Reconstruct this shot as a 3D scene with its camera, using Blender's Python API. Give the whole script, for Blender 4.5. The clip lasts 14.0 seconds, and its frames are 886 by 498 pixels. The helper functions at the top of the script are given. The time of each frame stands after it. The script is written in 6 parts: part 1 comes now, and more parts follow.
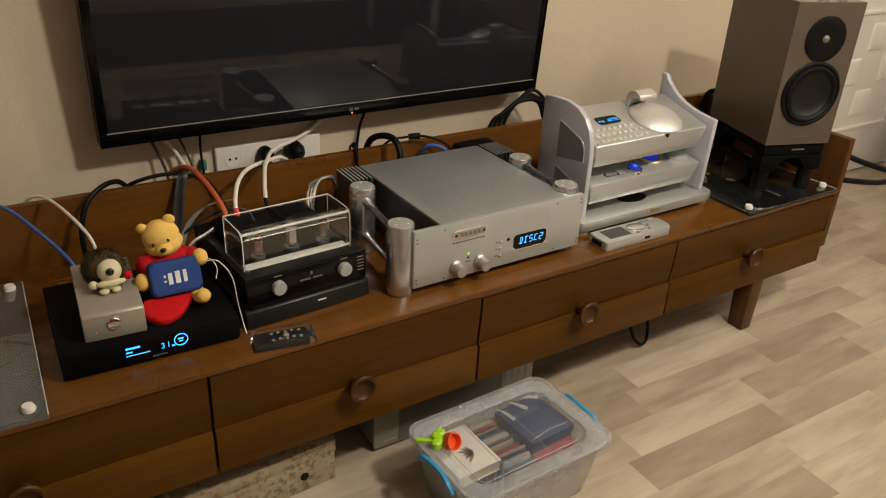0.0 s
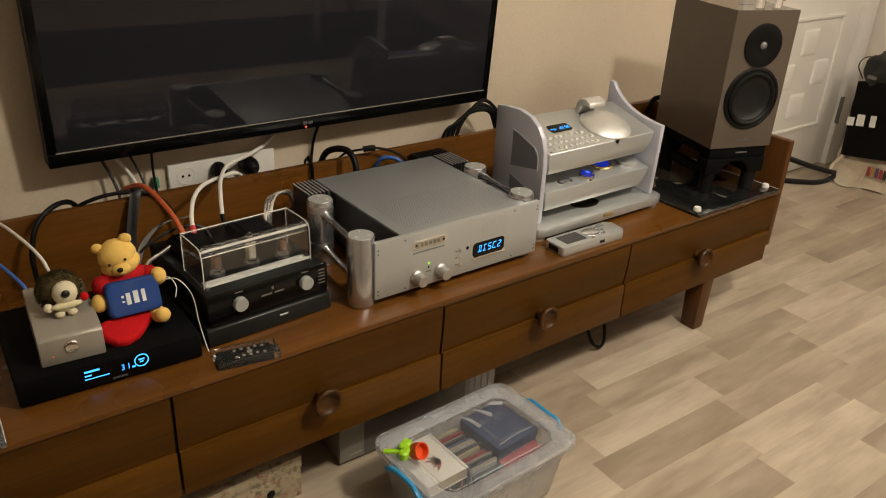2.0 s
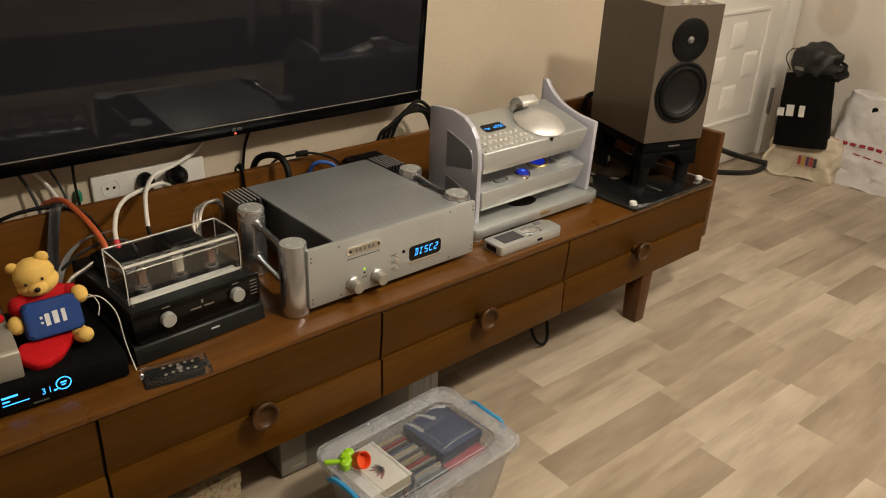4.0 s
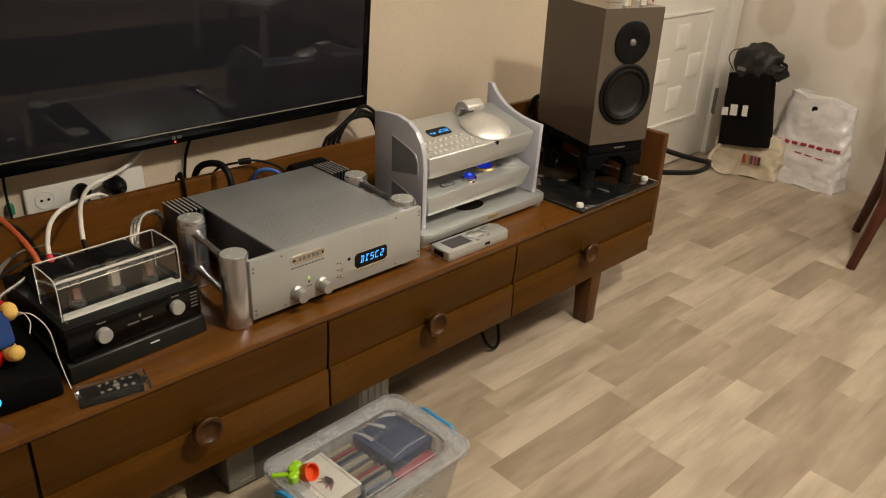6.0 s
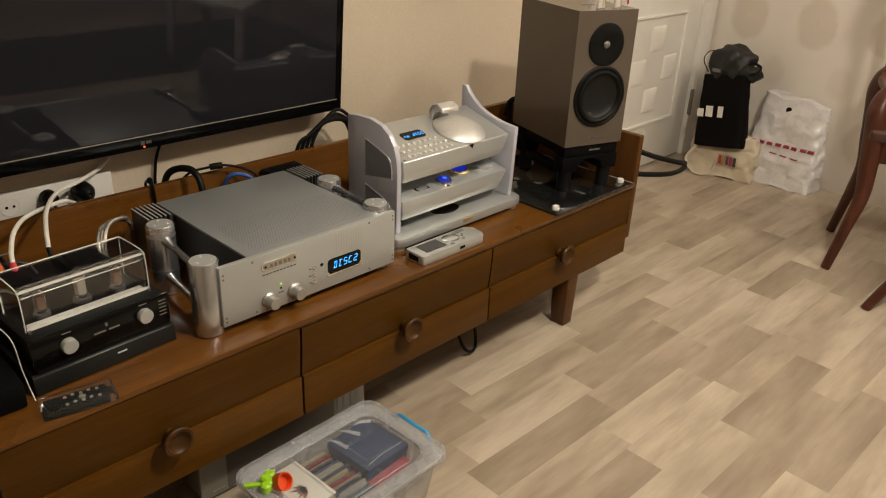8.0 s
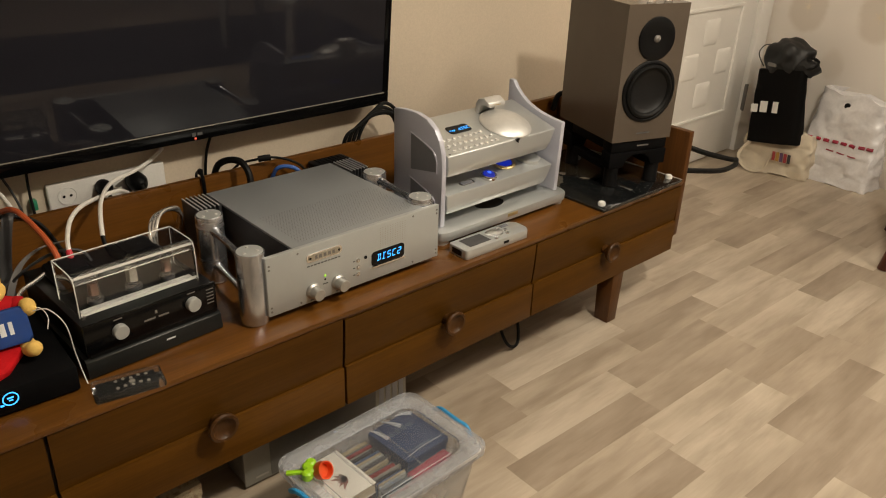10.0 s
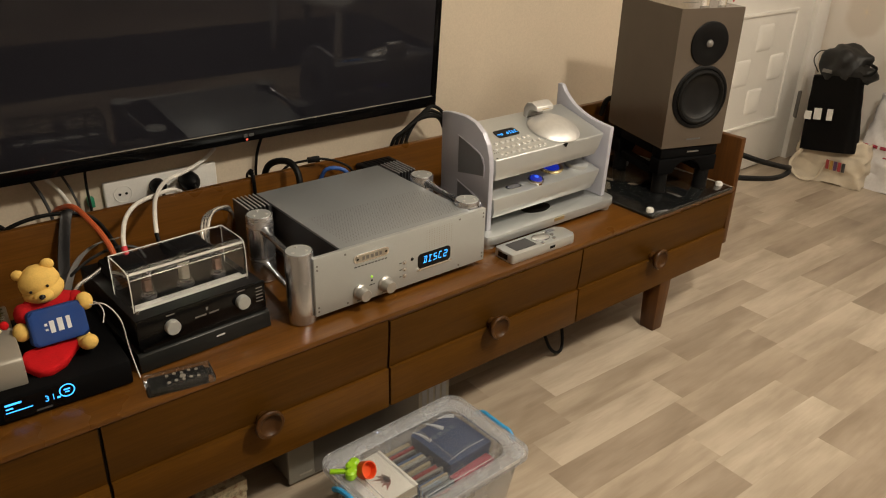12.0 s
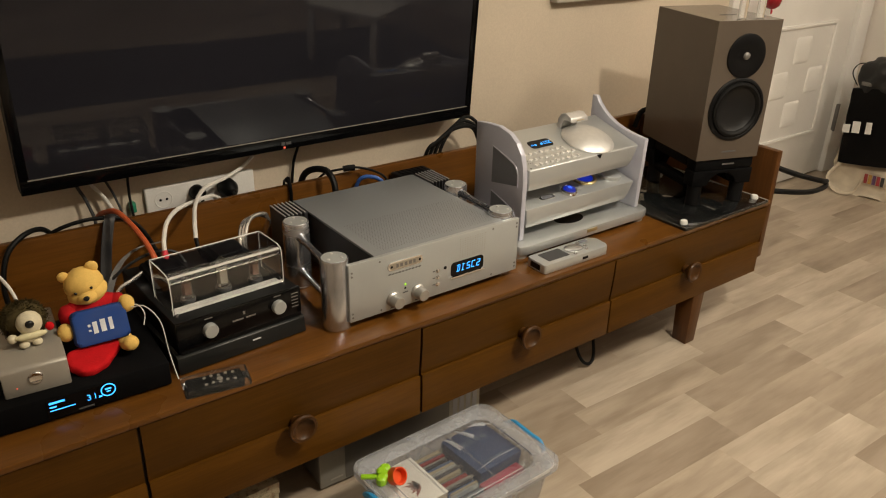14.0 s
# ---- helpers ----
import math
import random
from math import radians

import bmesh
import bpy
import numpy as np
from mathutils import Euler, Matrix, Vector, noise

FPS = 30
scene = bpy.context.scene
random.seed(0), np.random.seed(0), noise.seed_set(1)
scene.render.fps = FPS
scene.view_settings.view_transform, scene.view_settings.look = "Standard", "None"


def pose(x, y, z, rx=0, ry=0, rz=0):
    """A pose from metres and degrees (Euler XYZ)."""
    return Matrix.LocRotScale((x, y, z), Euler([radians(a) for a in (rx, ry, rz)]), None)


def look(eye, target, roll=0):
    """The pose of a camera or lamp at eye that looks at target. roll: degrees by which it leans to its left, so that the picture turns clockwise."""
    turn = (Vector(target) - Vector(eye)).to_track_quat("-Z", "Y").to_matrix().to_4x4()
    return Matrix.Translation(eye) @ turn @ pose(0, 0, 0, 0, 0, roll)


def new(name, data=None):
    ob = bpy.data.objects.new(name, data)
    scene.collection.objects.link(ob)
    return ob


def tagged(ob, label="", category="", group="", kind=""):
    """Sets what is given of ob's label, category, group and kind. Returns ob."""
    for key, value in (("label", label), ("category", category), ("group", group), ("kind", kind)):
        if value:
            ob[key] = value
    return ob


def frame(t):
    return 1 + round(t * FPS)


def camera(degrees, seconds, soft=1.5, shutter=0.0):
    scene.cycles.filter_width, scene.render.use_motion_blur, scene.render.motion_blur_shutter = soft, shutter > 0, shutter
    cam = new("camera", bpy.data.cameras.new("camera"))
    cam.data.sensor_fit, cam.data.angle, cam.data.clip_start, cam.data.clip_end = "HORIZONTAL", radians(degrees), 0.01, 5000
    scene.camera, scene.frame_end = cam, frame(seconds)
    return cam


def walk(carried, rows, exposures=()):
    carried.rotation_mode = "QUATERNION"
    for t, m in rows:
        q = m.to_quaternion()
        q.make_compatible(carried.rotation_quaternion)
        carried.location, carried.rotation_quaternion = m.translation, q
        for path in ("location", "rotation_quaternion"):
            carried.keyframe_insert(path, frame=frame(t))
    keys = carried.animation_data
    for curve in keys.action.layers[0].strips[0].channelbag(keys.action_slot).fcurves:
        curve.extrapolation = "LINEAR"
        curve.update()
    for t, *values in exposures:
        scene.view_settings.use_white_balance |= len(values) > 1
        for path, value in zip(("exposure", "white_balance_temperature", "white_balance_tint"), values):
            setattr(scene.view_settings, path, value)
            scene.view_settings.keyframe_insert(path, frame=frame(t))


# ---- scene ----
cam = camera(59.7, 14.0, 1.1)
PATH = [
    (0, (0.007, 0.055, 1.11), (0.99, 1.541, 0.201), 2.8),
    (0.5, (-0.02, 0.055, 1.112), (1.011, 1.519, 0.22), 3.3),
    (1, (-0.019, 0.057, 1.108), (1.034, 1.509, 0.224), 3.2),
    (1.5, (-0.022, 0.059, 1.11), (1.053, 1.497, 0.23), 3.0),
    (2, (-0.015, 0.058, 1.109), (1.082, 1.483, 0.234), 2.7),
    (2.5, (-0.003, 0.06, 1.108), (1.123, 1.463, 0.235), 2.6),
    (3, (0.005, 0.057, 1.109), (1.158, 1.439, 0.236), 2.5),
    (5.5, (0.042, 0.05, 1.109), (1.294, 1.348, 0.245), 2.2),
    (6, (0.048, 0.046, 1.112), (1.323, 1.324, 0.25), 2.4),
    (6.5, (0.06, 0.047, 1.113), (1.356, 1.304, 0.252), 2.5),
    (7, (0.065, 0.048, 1.109), (1.377, 1.292, 0.255), 2.6),
    (7.55, (0.067, 0.047, 1.11), (1.385, 1.286, 0.257), 2.6),
    (8.5, (0.069, 0.045, 1.113), (1.359, 1.307, 0.251), 2.4),
    (9.5, (0.07, 0.042, 1.115), (1.311, 1.345, 0.241), 2.1),
    (10, (0.072, 0.041, 1.115), (1.29, 1.363, 0.239), 1.9),
    (10.5, (0.069, 0.04, 1.114), (1.267, 1.381, 0.238), 1.7),
    (11, (0.068, 0.041, 1.113), (1.245, 1.401, 0.239), 1.5),
    (11.5, (0.066, 0.045, 1.114), (1.222, 1.423, 0.24), 1.5),
    (12, (0.063, 0.046, 1.113), (1.203, 1.441, 0.244), 1.5),
    (12.5, (0.058, 0.043, 1.116), (1.178, 1.457, 0.253), 1.4),
    (13, (0.057, 0.041, 1.118), (1.161, 1.471, 0.261), 1.3),
    (13.5, (0.051, 0.041, 1.115), (1.145, 1.483, 0.265), 1.3),
    (14, (0.05, 0.041, 1.116), (1.135, 1.491, 0.269), 1.3),
]
walk(cam, [(t, look(eye, target, roll)) for t, eye, target, roll in PATH])

# ---- world, lamp, exposure ----
world = bpy.data.worlds.new("night_room")
scene.world = world
world.use_nodes = True
world.node_tree.nodes["Background"].inputs[0].default_value = (1.0, 0.82, 0.62, 1)
world.node_tree.nodes["Background"].inputs[1].default_value = 0.02


def unseen_lamp(x, y, z, down, bulb, size, colour):
    """An unseen lamp: a wide pool downwards, and light to all sides."""
    disc = bpy.data.lights.new("downward_light", "AREA")
    disc.shape, disc.size, disc.energy, disc.color = "DISK", size, down, colour
    new("downward_light", disc).matrix_world = pose(x, y, z)
    point = bpy.data.lights.new("allround_light", "POINT")
    point.shadow_soft_size, point.energy, point.color = size / 2, bulb, colour
    new("allround_light", point).matrix_world = pose(x, y, z)


# a lamp over the room, above and behind the view, placed by its shadows
unseen_lamp(1.14, -0.05, 2.00, 21.5, 34, 0.17, (1.0, 0.885, 0.71))
# unseen weaker lamp near the dining table, added to brighten that side
unseen_lamp(2.60, -0.35, 2.25, 5.5, 34, 0.4, (1.0, 0.89, 0.73))
scene.view_settings.exposure = 0.0


# ---- materials ----
def shade(name):
    m = bpy.data.materials.new(name)
    m.use_nodes = True
    nt = m.node_tree
    return m, nt, nt.nodes["Principled BSDF"]


def node(nt, kind, **values):
    n = nt.nodes.new(kind)
    for key, value in values.items():
        n.inputs[key].default_value = value
    return n


def coords(nt, scale, turn=(0, 0, 0)):
    tc = nt.nodes.new("ShaderNodeTexCoord")
    mp = node(nt, "ShaderNodeMapping", Scale=scale, Rotation=turn)
    nt.links.new(tc.outputs["Object"], mp.inputs["Vector"])
    return mp.outputs["Vector"]


def ramp(nt, source, stops):
    r = nt.nodes.new("ShaderNodeValToRGB")
    els = r.color_ramp.elements
    while len(els) < len(stops):
        els.new(0.5)
    for e, (at, c) in zip(els, stops):
        e.position, e.color = at, (*c, 1)
    nt.links.new(source, r.inputs[0])
    return r.outputs["Color"]


def mixed(nt, a, b, fac, mode="MIX"):
    n = nt.nodes.new("ShaderNodeMix")
    n.data_type, n.blend_type = "RGBA", mode
    for value, socket in ((fac, n.inputs[0]), (a, n.inputs[6]), (b, n.inputs[7])):
        if isinstance(value, bpy.types.NodeSocket):
            nt.links.new(value, socket)
        else:
            socket.default_value = value if isinstance(value, float) else (*value, 1)
    return n.outputs[2]


def noise_of(nt, vector, scale, detail=4.0, rough=0.55):
    n = node(nt, "ShaderNodeTexNoise", Scale=scale, Detail=detail, Roughness=rough)
    nt.links.new(vector, n.inputs["Vector"])
    return n.outputs["Fac"]


def bumped(nt, p, height, strength, distance=0.001):
    b = node(nt, "ShaderNodeBump", Strength=strength, Distance=distance)
    nt.links.new(height, b.inputs["Height"])
    nt.links.new(b.outputs["Normal"], p.inputs["Normal"])


def plain(name, colour, rough=0.5, metal=0.0, var=0.12, scale=14.0, bump=0.15, fine=350.0, coat=0.0, stretch=(1, 1, 1), spec=0.5):
    """A surface of one colour with cloudy wear and a fine relief."""
    m, nt, p = shade(name)
    v = coords(nt, stretch)
    big, small = noise_of(nt, v, scale), noise_of(nt, v, fine, 2.0)
    lo, hi = [c * (1 - var) for c in colour], [min(1, c * (1 + var)) for c in colour]
    c = ramp(nt, big, [(0.3, lo), (0.7, hi)])
    c = mixed(nt, c, ramp(nt, small, [(0.3, (0.86, 0.86, 0.86)), (0.7, (1, 1, 1))]), 0.6, "MULTIPLY")
    nt.links.new(c, p.inputs["Base Color"])
    r = node(nt, "ShaderNodeMapRange", **{"From Min": 0.3, "From Max": 0.7, "To Min": max(0.02, rough * 0.85), "To Max": min(1, rough * 1.15)})
    nt.links.new(big, r.inputs["Value"])
    nt.links.new(r.outputs["Result"], p.inputs["Roughness"])
    p.inputs["Metallic"].default_value, p.inputs["Coat Weight"].default_value = metal, coat
    p.inputs["Specular IOR Level"].default_value = spec
    if bump:
        bumped(nt, p, small, bump, 0.0006)
    return m


def wood(name, dark, light, rough=0.34, along="x", coat=0.06, gloss=0.32):
    m, nt, p = shade(name)
    long, across = 1.6, 30.0
    s = {"x": (long, across, across), "y": (across, long, across), "z": (across, across, long)}[along]
    v = coords(nt, s)
    wide, fine = noise_of(nt, v, 1.0, 6.0, 0.6), noise_of(nt, v, 9.0, 3.0)
    blotch = noise_of(nt, coords(nt, (1, 1, 1)), 5.0, 3.0)
    c = ramp(nt, wide, [(0.25, dark), (0.5, [0.5 * (a + b) for a, b in zip(dark, light)]), (0.75, light)])
    c = mixed(nt, c, ramp(nt, fine, [(0.35, (0.72, 0.68, 0.64)), (0.62, (1, 1, 1))]), 0.55, "MULTIPLY")
    c = mixed(nt, c, ramp(nt, blotch, [(0.3, (0.78, 0.76, 0.74)), (0.7, (1, 1, 1))]), 0.7, "MULTIPLY")
    nt.links.new(c, p.inputs["Base Color"])
    r = node(nt, "ShaderNodeMapRange", **{"From Min": 0.3, "From Max": 0.7, "To Min": rough * 0.8, "To Max": rough * 1.3})
    nt.links.new(blotch, r.inputs["Value"])
    nt.links.new(r.outputs["Result"], p.inputs["Roughness"])
    p.inputs["Coat Weight"].default_value, p.inputs["Coat Roughness"].default_value = coat, 0.2
    p.inputs["Specular IOR Level"].default_value = gloss
    bumped(nt, p, fine, 0.12, 0.0004)
    return m


def laminate(name, island):
    """Greige wood print; a single strip takes its tone from its own object colour."""
    m, nt, p = shade(name)
    if island:
        pick = nt.nodes.new("ShaderNodeNewGeometry").outputs["Random Per Island"]
    else:
        pick = nt.nodes.new("ShaderNodeObjectInfo").outputs["Random"]
    level = pick
    if not island:
        level = nt.nodes.new("ShaderNodeSeparateColor").outputs["Red"]
        nt.links.new(nt.nodes.new("ShaderNodeObjectInfo").outputs["Color"], level.node.inputs[0])
    tone = ramp(nt, level, [(0.0, (0.375, 0.306, 0.235)), (0.35, (0.445, 0.370, 0.286)), (0.65, (0.505, 0.428, 0.336)), (1.0, (0.585, 0.507, 0.408))])
    geo = nt.nodes.new("ShaderNodeNewGeometry")
    off = node(nt, "ShaderNodeVectorMath")
    off.operation = "MULTIPLY_ADD"
    nt.links.new(pick, off.inputs[0])
    off.inputs[1].default_value = (37.0, 91.0, 5.0)
    nt.links.new(geo.outputs["Position"], off.inputs[2])
    mp = node(nt, "ShaderNodeMapping", Scale=(2.2, 30, 1))
    nt.links.new(off.outputs[0], mp.inputs["Vector"])
    wide, fine = noise_of(nt, mp.outputs["Vector"], 1.0, 6.0, 0.62), noise_of(nt, mp.outputs["Vector"], 7.0, 3.0)
    mp2 = node(nt, "ShaderNodeMapping", Scale=(2.2, 9, 1))
    nt.links.new(off.outputs[0], mp2.inputs["Vector"])
    cloud = noise_of(nt, mp2.outputs["Vector"], 1.2, 3.0)
    c = mixed(nt, tone, ramp(nt, wide, [(0.3, (0.70, 0.67, 0.63)), (0.65, (1, 1, 1))]), 0.42, "MULTIPLY")
    c = mixed(nt, c, ramp(nt, fine, [(0.3, (0.84, 0.82, 0.80)), (0.6, (1, 1, 1))]), 0.3, "MULTIPLY")
    c = mixed(nt, c, ramp(nt, cloud, [(0.36, (0.66, 0.63, 0.60)), (0.60, (1.0, 1.0, 1.0))]), 0.75, "MULTIPLY")
    mp3 = node(nt, "ShaderNodeMapping", Scale=(4.0, 22, 1), Rotation=(0, 0, 0.05))
    nt.links.new(off.outputs[0], mp3.inputs["Vector"])
    spot = noise_of(nt, mp3.outputs["Vector"], 1.3, 5.0, 0.6)
    c = mixed(nt, c, ramp(nt, spot, [(0.36, (0.80, 0.78, 0.76)), (0.52, (1.0, 1.0, 1.0))]), 0.6, "MULTIPLY")
    nt.links.new(c, p.inputs["Base Color"])
    p.inputs["Roughness"].default_value = 0.42
    bumped(nt, p, fine, 0.1, 0.0004)
    return m


def glass(name, tint=(0.96, 0.98, 0.97), rough=0.02, ior=1.45, veil=0.0, tone=(0.55, 0.56, 0.58)):
    """Clear glass or plastic; veil is the share of pale scatter mixed in."""
    m, nt, p = shade(name)
    p.inputs["Base Color"].default_value = (*tint, 1)
    p.inputs["Transmission Weight"].default_value, p.inputs["IOR"].default_value = 1.0, ior
    v = coords(nt, (1, 1, 1))
    dust = noise_of(nt, v, 45.0)
    r = node(nt, "ShaderNodeMapRange", **{"From Min": 0.35, "From Max": 0.7, "To Min": rough, "To Max": rough * 1.6 + 0.02})
    nt.links.new(dust, r.inputs["Value"])
    nt.links.new(r.outputs["Result"], p.inputs["Roughness"])
    if veil:
        d = node(nt, "ShaderNodeBsdfDiffuse", Color=(*tone, 1))
        mix = node(nt, "ShaderNodeMixShader", Fac=veil)
        nt.links.new(p.outputs[0], mix.inputs[1])
        nt.links.new(d.outputs[0], mix.inputs[2])
        nt.links.new(mix.outputs[0], nt.nodes["Material Output"].inputs["Surface"])
    return m


def sheet(name, tint, veil, gloss, rough=0.12, tone=(0.5, 0.5, 0.49)):
    """Thin cloudy plastic: mostly see-through, a share of pale scatter, and a soft sheen."""
    m, nt, p = shade(name)
    t = node(nt, "ShaderNodeBsdfTransparent", Color=(*tint, 1))
    d = node(nt, "ShaderNodeBsdfDiffuse", Color=(*tone, 1))
    cloud = noise_of(nt, coords(nt, (1, 1, 1)), 22.0, 3.0)
    share = node(nt, "ShaderNodeMapRange", **{"From Min": 0.3, "From Max": 0.7, "To Min": veil * 0.8, "To Max": veil * 1.2})
    nt.links.new(cloud, share.inputs["Value"])
    body = node(nt, "ShaderNodeMixShader")
    nt.links.new(share.outputs["Result"], body.inputs["Fac"])
    nt.links.new(t.outputs[0], body.inputs[1])
    nt.links.new(d.outputs[0], body.inputs[2])
    g = node(nt, "ShaderNodeBsdfGlossy", Color=(1, 1, 1, 1), Roughness=rough)
    f = node(nt, "ShaderNodeFresnel", IOR=gloss)
    out = node(nt, "ShaderNodeMixShader")
    nt.links.new(f.outputs[0], out.inputs["Fac"])
    nt.links.new(body.outputs[0], out.inputs[1])
    nt.links.new(g.outputs[0], out.inputs[2])
    nt.links.new(out.outputs[0], nt.nodes["Material Output"].inputs["Surface"])
    return m


def glow(name, colour, strength):
    m, nt, p = shade(name)
    p.inputs["Base Color"].default_value = (0.01, 0.01, 0.02, 1)
    p.inputs["Emission Color"].default_value, p.inputs["Emission Strength"].default_value = (*colour, 1), strength
    return m


def floral(name):
    """Cream paper with small brown, green and rose flowers."""
    m, nt, p = shade(name)
    v = coords(nt, (1, 1, 1))
    base = ramp(nt, noise_of(nt, v, 20.0), [(0.3, (0.29, 0.245, 0.165)), (0.7, (0.39, 0.335, 0.23))])
    leaf = ramp(nt, noise_of(nt, v, 75.0, 5.0, 0.7), [(0.47, (0, 0, 0)), (0.60, (0.9, 0.9, 0.9))])
    where = ramp(nt, noise_of(nt, v, 14.0, 2.0), [(0.38, (0, 0, 0)), (0.46, (1, 1, 1))])
    sprig = mixed(nt, leaf, where, 1.0, "MULTIPLY")
    hue = ramp(nt, noise_of(nt, v, 30.0, 1.0), [(0.4, (0.10, 0.10, 0.05)), (0.52, (0.17, 0.10, 0.055)), (0.64, (0.27, 0.095, 0.07))])
    c = mixed(nt, base, hue, sprig)
    nt.links.new(c, p.inputs["Base Color"])
    p.inputs["Roughness"].default_value = 0.55
    return m


def papered(name):
    """Pale wallpaper with soft faint ornaments in two staggered rows."""
    m, nt, p = shade(name)
    v = coords(nt, (1, 1, 1))
    big = noise_of(nt, v, 2.6, 2.0)
    wob = node(nt, "ShaderNodeTexNoise", Scale=16.0, Detail=2.0)
    nt.links.new(v, wob.inputs["Vector"])

    def lattice(dy, dz, near, far):
        add = node(nt, "ShaderNodeVectorMath")
        add.operation = "MULTIPLY_ADD"
        nt.links.new(wob.outputs["Color"], add.inputs[0])
        add.inputs[1].default_value = (0.0, 0.05, 0.05)
        nt.links.new(v, add.inputs[2])
        mp = node(nt, "ShaderNodeMapping", Location=(0, dy, dz), Scale=(0.0, 1 / 0.30, 1 / 0.44))
        nt.links.new(add.outputs[0], mp.inputs["Vector"])
        fr = nt.nodes.new("ShaderNodeVectorMath")
        fr.operation = "FRACTION"
        nt.links.new(mp.outputs["Vector"], fr.inputs[0])
        sub = nt.nodes.new("ShaderNodeVectorMath")
        sub.operation = "MULTIPLY_ADD"
        nt.links.new(fr.outputs[0], sub.inputs[0])
        sub.inputs[1].default_value, sub.inputs[2].default_value = (0, 0.30, 0.36), (0, -0.15, -0.18)
        ln = nt.nodes.new("ShaderNodeVectorMath")
        ln.operation = "LENGTH"
        nt.links.new(sub.outputs[0], ln.inputs[0])
        r = node(nt, "ShaderNodeMapRange", **{"From Min": near, "From Max": far, "To Min": 1.0, "To Max": 0.0})
        r.interpolation_type = "SMOOTHSTEP"
        nt.links.new(ln.outputs["Value"], r.inputs["Value"])
        return r.outputs["Result"]

    c = mixed(nt, (0.86, 0.805, 0.745), (0.735, 0.665, 0.585), lattice(0.983, 0.955, 0.066, 0.098))
    c = mixed(nt, c, (0.79, 0.725, 0.65), lattice(0.483, 0.455, 0.030, 0.070))
    c = mixed(nt, c, ramp(nt, big, [(0.3, (0.90, 0.89, 0.87)), (0.7, (1, 1, 1))]), 0.8, "MULTIPLY")
    nt.links.new(c, p.inputs["Base Color"])
    p.inputs["Roughness"].default_value = 0.75
    bumped(nt, p, noise_of(nt, v, 260.0, 3.0), 0.2, 0.0008)
    return m


FARWALL = plain("unseen_wall_paint", (0.56, 0.49, 0.41), 0.8, 0, 0.1, 3.0, 0.25, 220)
WALL = plain("beige_wall_paint", (0.62, 0.53, 0.415), 0.75, 0, 0.05, 3.0, 0.07, 220)
PAPER = papered("pale_ornament_wallpaper")
CEIL = plain("ceiling_paint", (0.72, 0.70, 0.66), 0.85, 0, 0.03, 3.0)
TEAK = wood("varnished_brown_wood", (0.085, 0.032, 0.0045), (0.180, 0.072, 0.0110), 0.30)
# upper front toned down for shade, lower band lighter as if lit
TEAK_FRONT_SHADED = wood("shaded_drawer_front_veneer", (0.058, 0.0240, 0.0026), (0.104, 0.0440, 0.0050), 0.40, gloss=0.09, coat=0.0)
TEAK_BAND_LIT = wood("lit_drawer_band_veneer", (0.072, 0.0298, 0.0032), (0.124, 0.0520, 0.0060), 0.40, gloss=0.09, coat=0.0)
TEAK_UP = wood("brown_wood_upright", (0.055, 0.021, 0.0045), (0.125, 0.048, 0.0095), 0.36, "z")
KNOBWOOD = wood("turned_knob_wood", (0.045, 0.018, 0.0036), (0.095, 0.039, 0.008), 0.42, "z", gloss=0.2)
GAP = plain("dark_gap", (0.012, 0.006, 0.004), 0.8)
REDWOOD = wood("dark_red_chair_wood", (0.045, 0.014, 0.008), (0.13, 0.042, 0.022), 0.35, "z")
ALU = plain("turned_aluminium", (0.66, 0.68, 0.73), 0.25, 0.94, 0.015, 5.0, 0.0, 60, stretch=(1, 1, 14))
KNOBMETAL = plain("turned_knob_metal", (0.46, 0.45, 0.43), 0.42, 0.8, 0.02, 8.0, 0.0, 80)
DOMEMETAL = plain("satin_polished_lid", (0.72, 0.715, 0.70), 0.42, 0.6, 0.02, 8.0, 0.0, 80)
ALU_PLATE = plain("bead_blasted_aluminium", (0.495, 0.515, 0.510), 0.46, 0.45, 0.03, 6.0, 0.2, 900)
ALU_TOP = plain("grey_perforated_top", (0.355, 0.378, 0.395), 0.45, 0.5, 0.05, 6.0, 0.2, 600)
ALU_DARK = plain("dark_anodised_side", (0.10, 0.10, 0.105), 0.5, 0.6, 0.1, 10.0)
CHROME = plain("polished_steel", (0.75, 0.74, 0.73), 0.16, 1.0, 0.03, 20.0, 0.0)
SILVER = plain("silver_painted_metal", (0.595, 0.618, 0.620), 0.32, 0.64, 0.03, 6.0, 0.15, 800)
BUTTON = plain("bright_metal_button", (0.86, 0.85, 0.83), 0.22, 0.35, 0.02, 20.0, 0.0)
LAVENDER = plain("pale_satin_wing_metal", (0.56, 0.57, 0.655), 0.40, 0.25, 0.03, 5.0, 0.1, 600)
WINGDARK = plain("grey_recess_metal", (0.26, 0.27, 0.30), 0.4, 0.4, 0.06, 8.0)
BLACK = plain("black_satin_plastic", (0.0045, 0.0045, 0.005), 0.45, 0, 0.2, 12.0, spec=0.17)
MATT = plain("black_matt_metal", (0.0035, 0.0035, 0.004), 0.65, 0, 0.25, 12.0, 0.2, 700, spec=0.07)
GLOSS = plain("black_gloss_lacquer", (0.0030, 0.0030, 0.0034), 0.14, 0, 0.2, 12.0, 0.0, spec=0.24)
SCREEN = plain("dark_glossy_screen", (0.0150, 0.0150, 0.0200), 0.03, 0, 0.12, 3.0, 0.0, spec=0.34)
RUBBER = plain("black_cable_rubber", (0.005, 0.005, 0.005), 0.5, 0, 0.2, 40.0, 0.3, 500, spec=0.16)
